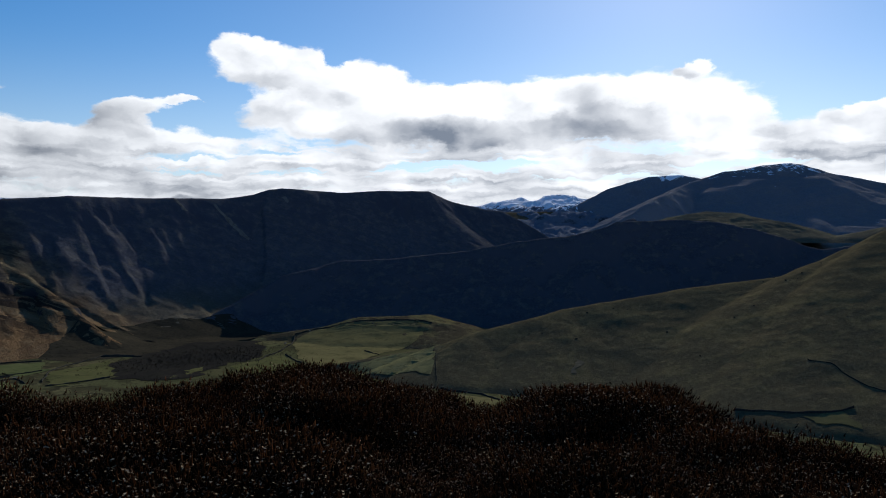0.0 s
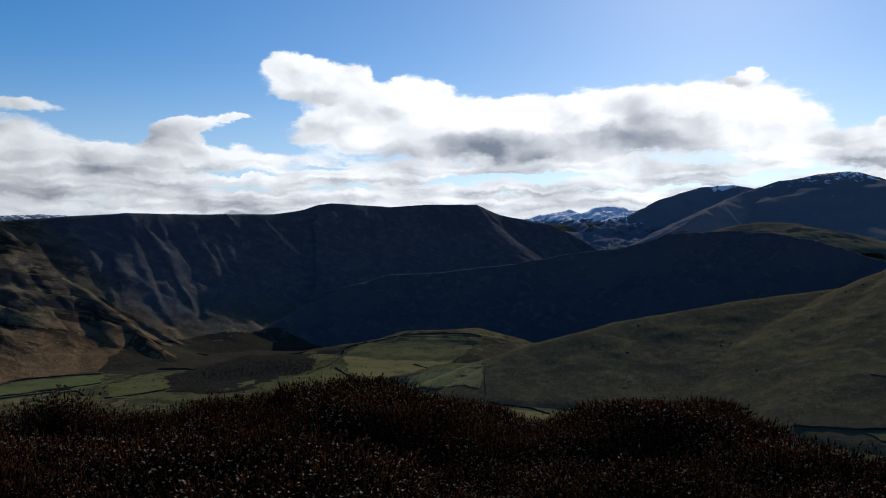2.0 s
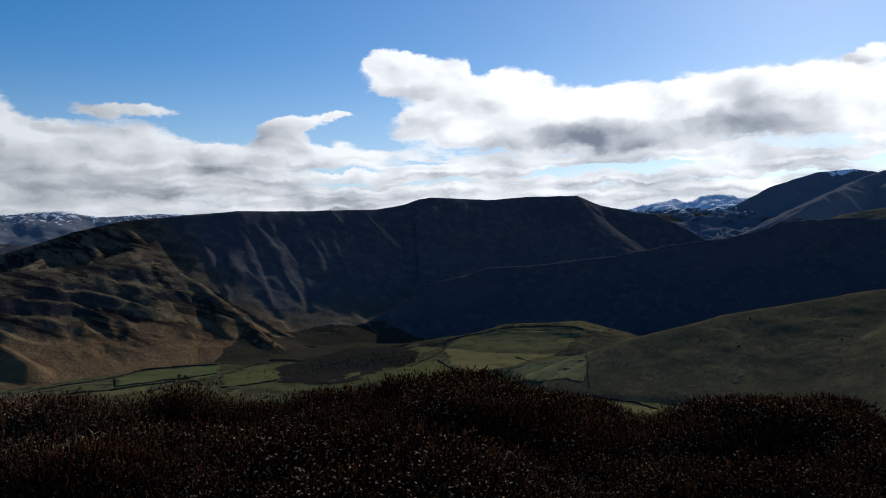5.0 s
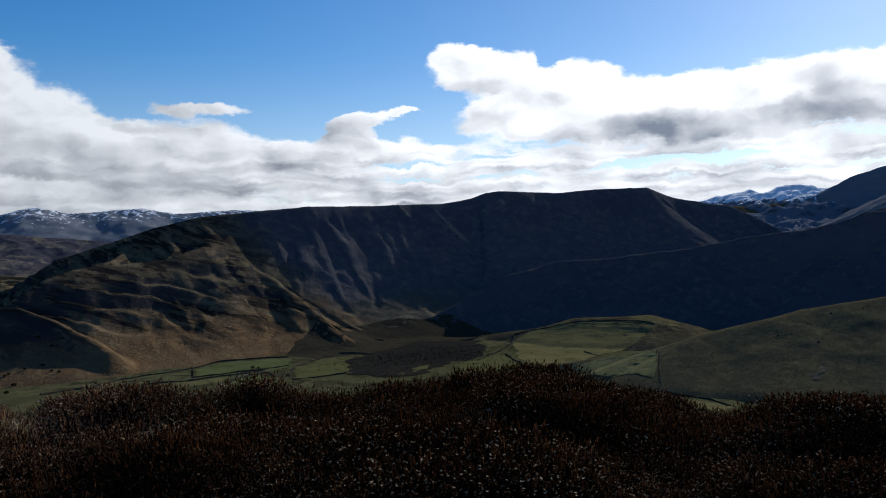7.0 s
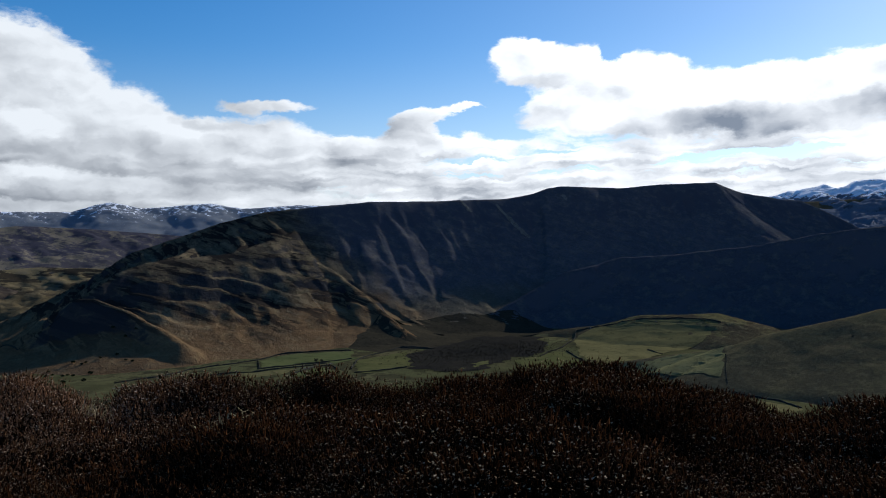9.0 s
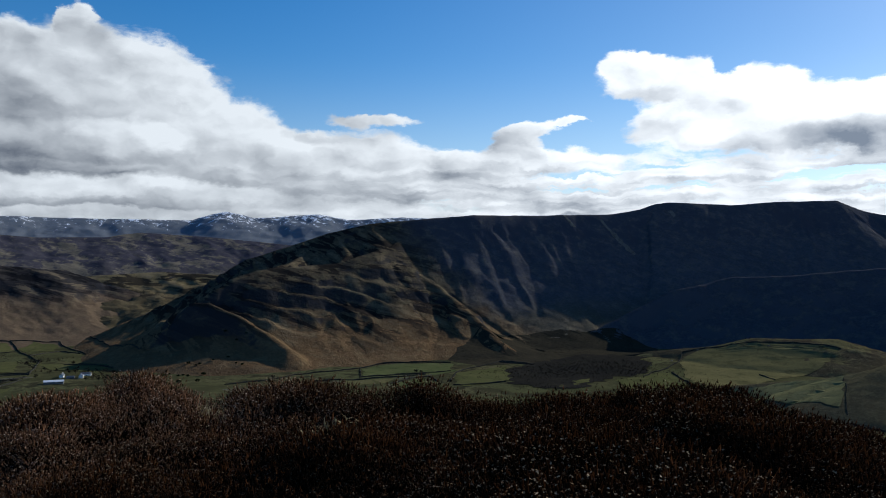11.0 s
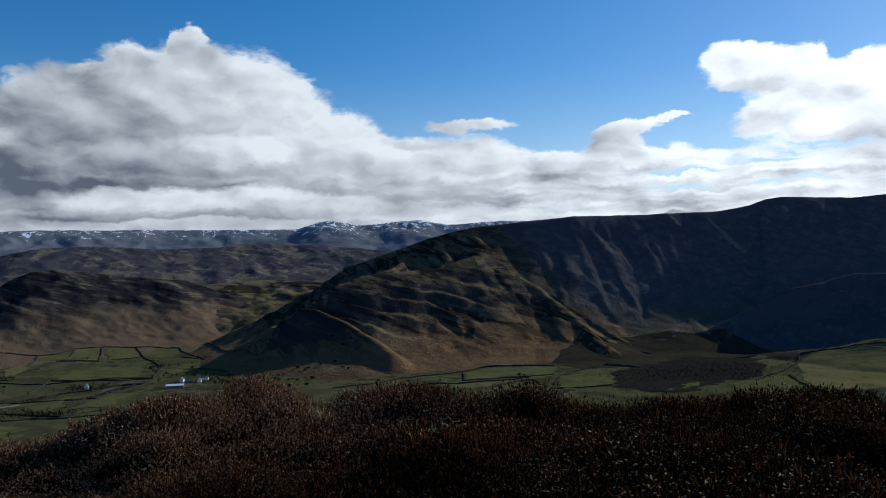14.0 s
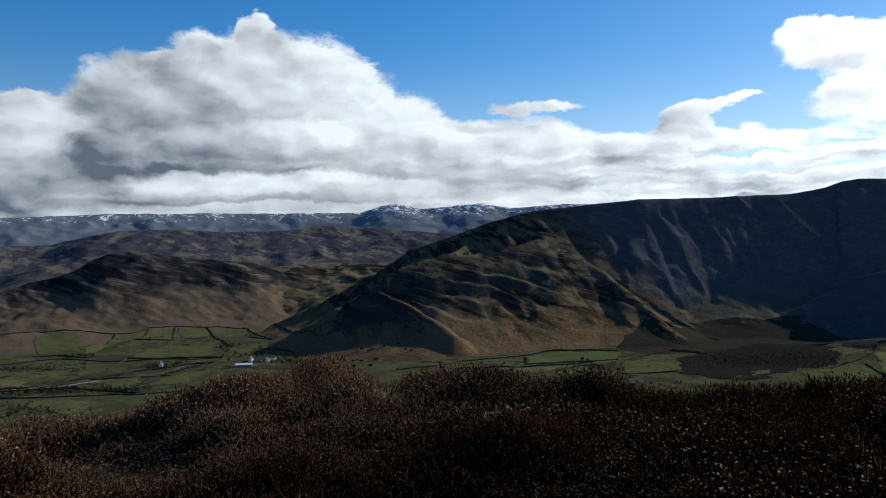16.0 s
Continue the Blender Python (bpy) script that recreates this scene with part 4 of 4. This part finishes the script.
field_wall([(-1571, 551), (-1542, 590), (-1558, 627), (-1569, 675), (-1564, 707)])
field_wall([(-1352, 651), (-1303, 699), (-1276, 750)])
field_wall([(-1413, 747), (-1453, 805), (-1495, 880), (-1505, 927), (-1520, 994)])
field_wall([(-1761, 897), (-1697, 844), (-1649, 795)])
field_wall([(-1470, 515), (-1425, 554), (-1366, 616), (-1352, 651)])
field_wall([(-2001, 1509), (-1833, 1413), (-1620, 1304), (-1502, 1272)])
field_wall([(-1611, 1144), (-1591, 1172), (-1531, 1179), (-1477, 1171)])
field_wall([(-1837, 1212), (-1853, 1269), (-1861, 1313), (-1762, 1299)])
field_wall([(-1089, 1121), (-1061, 1194), (-1049, 1291), (-1012, 1366), (-993, 1448), (-985, 1506), (-953, 1554), (-848, 1619)])
field_wall([(-985, 1436), (-918, 1342)])
field_wall([(-916, 1334), (-870, 1418), (-827, 1462), (-790, 1508)])
field_wall([(-967, 1246), (-897, 1308), (-851, 1387), (-820, 1450)])
field_wall([(-816, 1298), (-813, 1390), (-801, 1428), (-753, 1376)])
field_wall([(-729, 1390), (-770, 1494), (-773, 1567), (-750, 1693), (-684, 1696)])
field_wall([(-705, 1357), (-668, 1377), (-624, 1434)])
field_wall([(-355, 1722), (-300, 1598), (-261, 1507)])
field_wall([(-394, 1621), (-388, 1674), (-376, 1761), (-370, 1863), (-381, 1975), (-354, 1998), (-283, 2018), (-131, 2024), (-29, 1990)])
field_wall([(-749, 1679), (-662, 1678)])
field_wall([(-182, 1769), (-146, 1728)])
field_wall([(-4, 1302), (34, 1283), (62, 1272), (91, 1224)])
field_wall([(420, 1100), (485, 1064), (519, 1053), (548, 1048), (564, 1050)])
field_wall([(577, 1208), (599, 1181), (605, 1143), (613, 1097), (626, 1080)], 1.0, 1.4)
field_wall([(-19, 1504), (-13, 1442), (-12, 1331)], 1.0, 1.2)
field_wall([(-1717, 874), (-1621, 970), (-1565, 1027)])
field_wall([(-1546, 710), (-1446, 826), (-1496, 970)])
field_wall([(-1914, 673), (-1894, 790), (-1707, 870)])
field_wall([(-1541, 541), (-1475, 635), (-1331, 693), (-1332, 796)])
field_wall([(-1911, 1241), (-1721, 1161), (-1560, 1028)])
plant("broadleaf", -1889, 814, 1.00)
plant("broadleaf", -1885, 826, 0.80)
plant("broadleaf", -1883, 838, 1.20)
plant("broadleaf", -1860, 844, 0.90)
plant("broadleaf", -1845, 855, 1.10)
plant("broadleaf", -1570, 857, 1.00)
plant("broadleaf", -1551, 857, 0.80)
plant("broadleaf", -1541, 870, 1.20)
plant("broadleaf", -1521, 869, 0.90)
plant("broadleaf", -1525, 882, 1.10)
plant("broadleaf", -1558, 840, 1.00)
plant("conifer", -1383, 660, 0.80)
plant("conifer", -1370, 665, 1.20)
plant("conifer", -1357, 668, 0.90)
plant("conifer", -1356, 676, 1.10)
plant("conifer", -1344, 680, 1.00)
plant("conifer", -1342, 689, 0.80)
plant("conifer", -1335, 695, 1.20)
plant("broadleaf", -1839, 658, 0.90)
plant("broadleaf", -1810, 664, 1.10)
plant("broadleaf", -1787, 673, 1.00)
plant("broadleaf", -1498, 530, 0.80)
plant("broadleaf", -1492, 542, 1.20)
plant("broadleaf", -1473, 559, 0.90)
plant("broadleaf", -1458, 577, 1.10)
plant("broadleaf", -1455, 595, 1.00)
plant("broadleaf", -1447, 612, 0.80)
plant("broadleaf", -1440, 634, 1.20)
plant("broadleaf", -1621, 1076, 0.90)
plant("broadleaf", -1493, 998, 1.10)
plant("broadleaf", -1574, 1073, 1.00)
plant("broadleaf", -1484, 1068, 0.80)
plant("broadleaf", -1475, 1077, 1.20)
plant("broadleaf", -1390, 1038, 0.90)
plant("broadleaf", -1410, 1071, 1.10)
plant("broadleaf", -1371, 1054, 1.00)
plant("broadleaf", -1389, 1087, 0.80)
plant("broadleaf", -1345, 1065, 1.20)
plant("broadleaf", -1407, 1090, 0.90)
plant("broadleaf", -1687, 1104, 1.10)
plant("broadleaf", -1689, 1125, 1.00)
plant("broadleaf", -1650, 1088, 0.80)
plant("broadleaf", -1594, 1157, 1.20)
plant("broadleaf", -1455, 636, 0.90)
plant("broadleaf", -1301, 480, 1.10)
plant("broadleaf", -1301, 468, 1.00)
plant("broadleaf", -1452, 1101, 0.80)
plant("juniper", -1314, 1071, 1.80)
plant("juniper", -1300, 1174, 1.35)
plant("juniper", -1269, 1171, 1.65)
plant("juniper", -1269, 1183, 1.50)
plant("juniper", -1326, 1189, 1.20)
plant("juniper", -1252, 1181, 1.80)
plant("juniper", -1285, 1236, 1.35)
plant("juniper", -1282, 1243, 1.65)
plant("juniper", -1268, 1270, 1.50)
plant("juniper", -1344, 1149, 1.20)
plant("juniper", -1250, 1298, 1.80)
plant("juniper", -1214, 1285, 1.35)
plant("juniper", -1196, 1285, 1.65)
plant("juniper", -1234, 1208, 2.40)
plant("juniper", -1198, 1106, 2.60)
plant("juniper", -1324, 1365, 2.00)
plant("juniper", -1281, 1357, 1.80)
plant("juniper", -1308, 1235, 2.00)
plant("juniper", -1179, 1137, 2.20)
plant("juniper", -1298, 1156, 1.60)
plant("juniper", -1268, 1376, 1.60)
plant("broadleaf", -1066, 1236, 1.00)
plant("broadleaf", -942, 1374, 0.80)
plant("broadleaf", -847, 1450, 1.20)
plant("broadleaf", -837, 1456, 0.90)
plant("broadleaf", -1743, 788, 1.10)
plant("broadleaf", -1289, 770, 1.00)
plant("broadleaf", -963, 1260, 0.80)
plant("broadleaf", -985, 1213, 1.20)


def strip(name, line, wide, mat, label, category, lift=0.5):
    """A lane or a stony bed that lies on the land along a line."""
    pts = [Vector((x, y)) for x, y in line]
    path = []
    for a, b in zip(pts[:-1], pts[1:]):
        k = max(2, int((b - a).length / 8))
        path += [a + (b - a) * (i / k) for i in range(k)]
    xy = np.array([(p.x, p.y) for p in path + [pts[-1]]])
    xy = xy + np.stack([fbm(xy[:, 0] / 40, xy[:, 1] / 40, 2, 3), fbm(xy[:, 0] / 40, xy[:, 1] / 40, 2, 4)], -1) * 4.0
    d = np.gradient(xy, axis=0)
    d = d / np.linalg.norm(d, axis=1, keepdims=True)
    w = wide * (1 + 0.4 * fbm(xy[:, 0] / 15, xy[:, 1] / 15, 2, 6))[:, None] / 2
    side = np.stack([-d[:, 1], d[:, 0]], -1) * w
    both = np.concatenate([xy - side, xy + side])
    z = land_z(both[:, 0], both[:, 1]) + lift
    n = len(xy)
    faces = [(i, i + 1, n + i + 1, n + i) for i in range(n - 1)]
    return tagged(part(name, np.column_stack([both, z]), faces, mat), label, category, kind="structure")


RIVER_STONES = material("pale_river_stones", pasture((0.20, 0.19, 0.17), (0.27, 0.26, 0.23), (0.10, 0.10, 0.09)))
LANE = material("grey_lane", pasture((0.095, 0.092, 0.075), (0.13, 0.122, 0.10), (0.06, 0.056, 0.042)))
strip("road", [(-1039, 1070), (-1014, 1141), (-969, 1212), (-890, 1298), (-835, 1361), (-809, 1431), (-808, 1517)], 6, LANE, "narrow grey lane along the valley", "road")
strip("road", [(-1495, 791), (-1490, 820), (-1478, 844), (-1522, 894), (-1545, 945), (-1506, 1000)], 6, LANE, "farm track beside the walls", "road")
strip("river_bed", [(-1548, 563), (-1537, 598), (-1512, 629), (-1515, 685), (-1517, 714)], 9, RIVER_STONES, "pale shingle bed of the valley stream", "river bed")


def boulder(x, y, size, seed, mat=SCREE, label="weathered grey outcrop in rough brown turf", group="outcrops on the knolls"):
    """A weathered outcrop half sunk in the turf."""
    rng = np.random.default_rng(seed)
    bm = bmesh.new()
    bmesh.ops.create_icosphere(bm, subdivisions=2, radius=size)
    shift = rng.uniform(0, 50, 3)
    for v in bm.verts:
        k = 1 + 0.35 * noise.noise(Vector(v.co) / size * 1.3 + Vector(shift))
        v.co = Vector((v.co.x * k * 1.5, v.co.y * k, v.co.z * k * 0.75))
    me = bpy.data.meshes.new("boulder")
    bm.to_mesh(me)
    bm.free()
    me.materials.append(mat)
    ob = new("boulder", me)
    ob.matrix_basis = pose(x, y, float(land_z(x, y)) + size * 0.1, 0, 0, rng.uniform(0, 360))
    return tagged(ob, label, "boulder", group)


for seed, (x, y) in enumerate([(-345, 2083), (-348, 1995), (-70, 2165), (-50, 2123), (-6, 2151), (-183, 1995), (-233, 2194), (-153, 2208), (-413, 1779), (-388, 1881)]):
    boulder(x, y, 2.6 + 0.5 * (seed % 4), seed)
for seed, (x, y) in enumerate([(384, 1595), (357, 1605), (430, 1468), (449, 1474), (732, 1692), (720, 1608), (741, 1598), (699, 1672), (760, 1620), (98, 1375), (445, 1321), (559, 1467),
                               (708, 1339), (196, 1508), (256, 1468), (640, 1640), (820, 1660), (300, 1590), (500, 1560), (610, 1500)]):
    boulder(x, y, 0.9 + 0.5 * (seed % 3), 40 + seed, WALL_STONE, "dark outcrop in the grass of the fellside", "outcrops on the fellside")


# ---- heather ----
def heather_stems(t):
    geo = t.add("ShaderNodeNewGeometry")
    isl = geo.outputs["Random Per Island"]
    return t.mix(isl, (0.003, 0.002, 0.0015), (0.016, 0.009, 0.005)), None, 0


def lit_west(t, geo):
    """Light put into the heather's colour: ragged patches, mostly on the west of the knoll."""
    x = t.add("ShaderNodeSeparateXYZ", (geo.outputs["Position"],)).outputs[0]
    n = t.noise(geo.outputs["Position"], 0.8, 4.0, 0.65, 0.5)
    return t.ramp(t.math("ADD", x, t.math("MULTIPLY", n, 9.0)), 0.3, -3.7, 0.0, 0.85)


def heather_heads(t):
    geo = t.add("ShaderNodeNewGeometry")
    isl = geo.outputs["Random Per Island"]
    n = t.noise(geo.outputs["Position"], 0.7, 3.0, 0.6)
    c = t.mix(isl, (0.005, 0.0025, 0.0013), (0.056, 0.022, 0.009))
    # dark patches at random, for the black of shaded hollows
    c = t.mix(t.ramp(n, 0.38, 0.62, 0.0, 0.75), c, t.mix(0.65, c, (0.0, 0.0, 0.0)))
    return t.mix(lit_west(t, geo), c, t.mix(isl, (0.016, 0.008, 0.004), (0.155, 0.078, 0.040))), None, 0


def heather_bells(t):
    geo = t.add("ShaderNodeNewGeometry")
    isl = geo.outputs["Random Per Island"]
    n = t.noise(geo.outputs["Position"], 0.55, 3.0, 0.6)
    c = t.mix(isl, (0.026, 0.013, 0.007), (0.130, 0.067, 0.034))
    # the palest bells are painted highlights, for sunlit tips
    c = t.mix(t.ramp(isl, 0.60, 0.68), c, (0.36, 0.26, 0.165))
    # dark patches for shaded hollows, as on the heads
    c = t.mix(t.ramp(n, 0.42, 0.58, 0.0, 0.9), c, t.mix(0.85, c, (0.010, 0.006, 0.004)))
    return t.mix(lit_west(t, geo), c, t.mix(t.ramp(isl, 0.40, 0.65), (0.15, 0.075, 0.040), (0.52, 0.39, 0.28))), None, 0


def sprig(rng):
    """One heather sprig, 1 unit high: thin stems with small leaves and a short dry flower head each. The third list marks the heads."""
    v, f, head = [], [], []
    for k in range(9):
        a = rng.uniform(0, 2 * math.pi)
        lean = rng.uniform(0.05, 0.70)
        top = np.array([math.cos(a) * lean, math.sin(a) * lean, rng.uniform(0.62, 1.0)])
        base = np.array([math.cos(a) * 0.04, math.sin(a) * 0.04, 0.0])
        side = np.array([-math.sin(a), math.cos(a), 0]) * 0.012
        n = len(v)
        v += [base - side, base + side, top]
        f.append((n, n + 1, n + 2))
        head.append(0)
        c = base + (top - base) * rng.uniform(0.35, 0.85)    # a leafy side shoot
        b = rng.uniform(0, 2 * math.pi)
        out = np.array([math.cos(b), math.sin(b), rng.uniform(0.5, 1.4)]) * rng.uniform(0.07, 0.14)
        w = np.array([-math.sin(b), math.cos(b), 0]) * 0.022
        n = len(v)
        v += [c - w * 0.3, c + out * 0.6 + w, c + out]
        f.append((n, n + 1, n + 2))
        head.append(0)
        low = top - (top - base) * rng.uniform(0.06, 0.12)   # the dry flower head, widest near its foot
        s = rng.uniform(0.014, 0.027)
        b = rng.uniform(0, 2)
        n = len(v)
        v += [top + (top - base) * 0.02] + [low + np.array([math.cos(b + q * 2.094), math.sin(b + q * 2.094), rng.uniform(-0.6, 0.6)]) * s for q in range(3)]
        f += [(n, n + 1, n + 2), (n, n + 2, n + 3), (n, n + 3, n + 1)]
        head += [1, 1, 1]
        for j in range(2):                                  # loose bells, some coloured pale as if catching the light
            c = low + (top - low) * rng.uniform(-0.8, 1.1) + rng.normal(0, 0.018, 3)
            b = rng.uniform(0, 2 * math.pi)
            out = np.array([math.cos(b), math.sin(b), rng.uniform(-0.4, 0.6)]) * rng.uniform(0.028, 0.050)
            w = np.array([-math.sin(b), math.cos(b), 0.3]) * 0.017
            n = len(v)
            v += [c - w, c + w, c + out]
            f.append((n, n + 1, n + 2))
            head.append(2)
    return np.array(v), np.array(f), np.array(head)


def triangles(name, verts, faces, mat):
    me = bpy.data.meshes.new(name)
    me.vertices.add(len(verts))
    me.vertices.foreach_set("co", verts.astype(np.float32).ravel())
    me.loops.add(faces.size)
    me.loops.foreach_set("vertex_index", faces.astype(np.int32).ravel())
    me.polygons.add(len(faces))
    me.polygons.foreach_set("loop_start", np.arange(0, faces.size, 3, dtype=np.int32))
    me.update(calc_edges=True)
    me.materials.append(mat)
    return new(name, me)


def scatter(kinds, kind, x, y, z, turn, tall, wide):
    """Copies of the patterns in kinds, joined: the points, the triangles and their marks."""
    allv, allf, allm, n = [], [], [], 0
    for k, (v, f, mark) in enumerate(kinds):
        i = np.where(kind == k)[0]
        c, s, h, w = np.cos(turn[i])[:, None], np.sin(turn[i])[:, None], tall[i][:, None], wide[i][:, None]
        px = (v[:, 0] * c - v[:, 1] * s) * w + x[i][:, None]
        py = (v[:, 0] * s + v[:, 1] * c) * w + y[i][:, None]
        pz = v[:, 2] * h + z[i][:, None]
        allv.append(np.stack([px, py, pz], -1).reshape(-1, 3))
        allf.append((f[None] + (np.arange(len(i)) * len(v))[:, None, None] + n).reshape(-1, 3))
        allm.append(np.tile(mark, len(i)))
        n += len(i) * len(v)
    return np.concatenate(allv), np.concatenate(allf), np.concatenate(allm)


def lumps(x, y):
    """How the heather swells and sinks, about -1 to 1."""
    return 0.80 * fbm(x / 1.7, y / 1.7, 2, 31) + 0.50 * fbm(x / 0.55, y / 0.55, 2, 37)


GAPS = ((45.3, 9.6, 12.4, 0.38),)      # azimuth, from, to, half width


def build_heather(count=29000):
    rng = np.random.default_rng(4)
    az = np.radians(rng.uniform(-42, 84, count * 3))
    r = np.sqrt(rng.uniform(0.05, 1.12, count * 3)) * rim_radius(np.degrees(az))
    x, y = -r * np.sin(az), r * np.cos(az)
    clump = lumps(x, y)
    keep = rng.uniform(-0.9, 0.7, count * 3) < clump + 0.25
    x, y, clump = x[keep][:count], y[keep][:count], clump[keep][:count]
    z = ground_z(x, y) - 0.02
    gap = np.zeros(len(x))                                  # a trodden gap where pale grass shows
    for az0, r0, r1, wide in GAPS:
        a0 = radians(az0)
        off, out = np.abs(x * math.cos(a0) + y * math.sin(a0)), -x * math.sin(a0) + y * math.cos(a0)
        gap = np.maximum(gap, smooth01(-off, -wide, -0.5 * wide) * smooth01(out, r0 - 0.5, r0) * smooth01(-out, -r1 - 0.5, -r1))
    tall = (1 - 0.85 * gap) * TALL * np.clip(0.86 + 0.80 * clump + rng.normal(0, 0.12, len(x)), 0.25, 1.7)
    turn = rng.uniform(0, 2 * math.pi, len(x))
    kinds = [sprig(rng) for _ in range(10)]
    verts, faces, marks = scatter(kinds, rng.integers(0, 10, len(x)), x, y, z, turn, tall, np.maximum(tall, 0.3))
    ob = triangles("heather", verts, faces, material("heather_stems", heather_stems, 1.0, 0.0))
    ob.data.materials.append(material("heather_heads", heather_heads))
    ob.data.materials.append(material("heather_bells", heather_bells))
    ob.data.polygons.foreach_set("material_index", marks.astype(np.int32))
    return tagged(ob, "dense dry brown winter heather covering the knoll", "heather", kind="stuff")


build_heather()


def straw(t):
    geo = t.add("ShaderNodeNewGeometry")
    return t.mix(geo.outputs["Random Per Island"], (0.20, 0.15, 0.075), (0.44, 0.35, 0.20)), None, 0


STRAW_BLADES = material("dry_grass_blades", straw)


def build_tufts(rows, blades=120, spread=0.20):
    """Tufts of pale dry grass in the gaps of the heather: azimuth, distance, height."""
    rng = np.random.default_rng(9)
    verts, faces = [], []
    for az, r, tall in rows:
        x, y = -r * math.sin(radians(az)), r * math.cos(radians(az))
        for _ in range(blades):
            p = np.array((x, y)) + rng.normal(0, spread, 2)
            a, lean, h = rng.uniform(0, 6.283), rng.uniform(0.1, 0.9), tall * rng.uniform(0.5, 1.1)
            out, side = np.array((math.cos(a), math.sin(a))), np.array((-math.sin(a), math.cos(a))) * 0.007
            z0 = float(ground_z(np.array(p[0]), np.array(p[1]))) - 0.02
            n = len(verts)
            q = p + out * lean * h * 0.35
            e = q + out * lean * h * 0.45
            verts += [(*(p - side), z0), (*(p + side), z0), (*(q + side), z0 + h * 0.7), (*(q - side), z0 + h * 0.7), (*e, z0 + h * (1.0 - 0.35 * lean))]
            faces += [(n, n + 1, n + 2, n + 3), (n + 3, n + 2, n + 4)]
    return tagged(part("dry_grass", verts, faces, STRAW_BLADES), "pale dry grass tufts in gaps of the heather", "grass", kind="stuff")


build_tufts(((45.4, 11.2, 0.40), (45.1, 10.9, 0.36), (45.7, 11.5, 0.38), (45.3, 10.5, 0.32), (45.5, 10.1, 0.26), (36.5, 7.8, 0.30)))
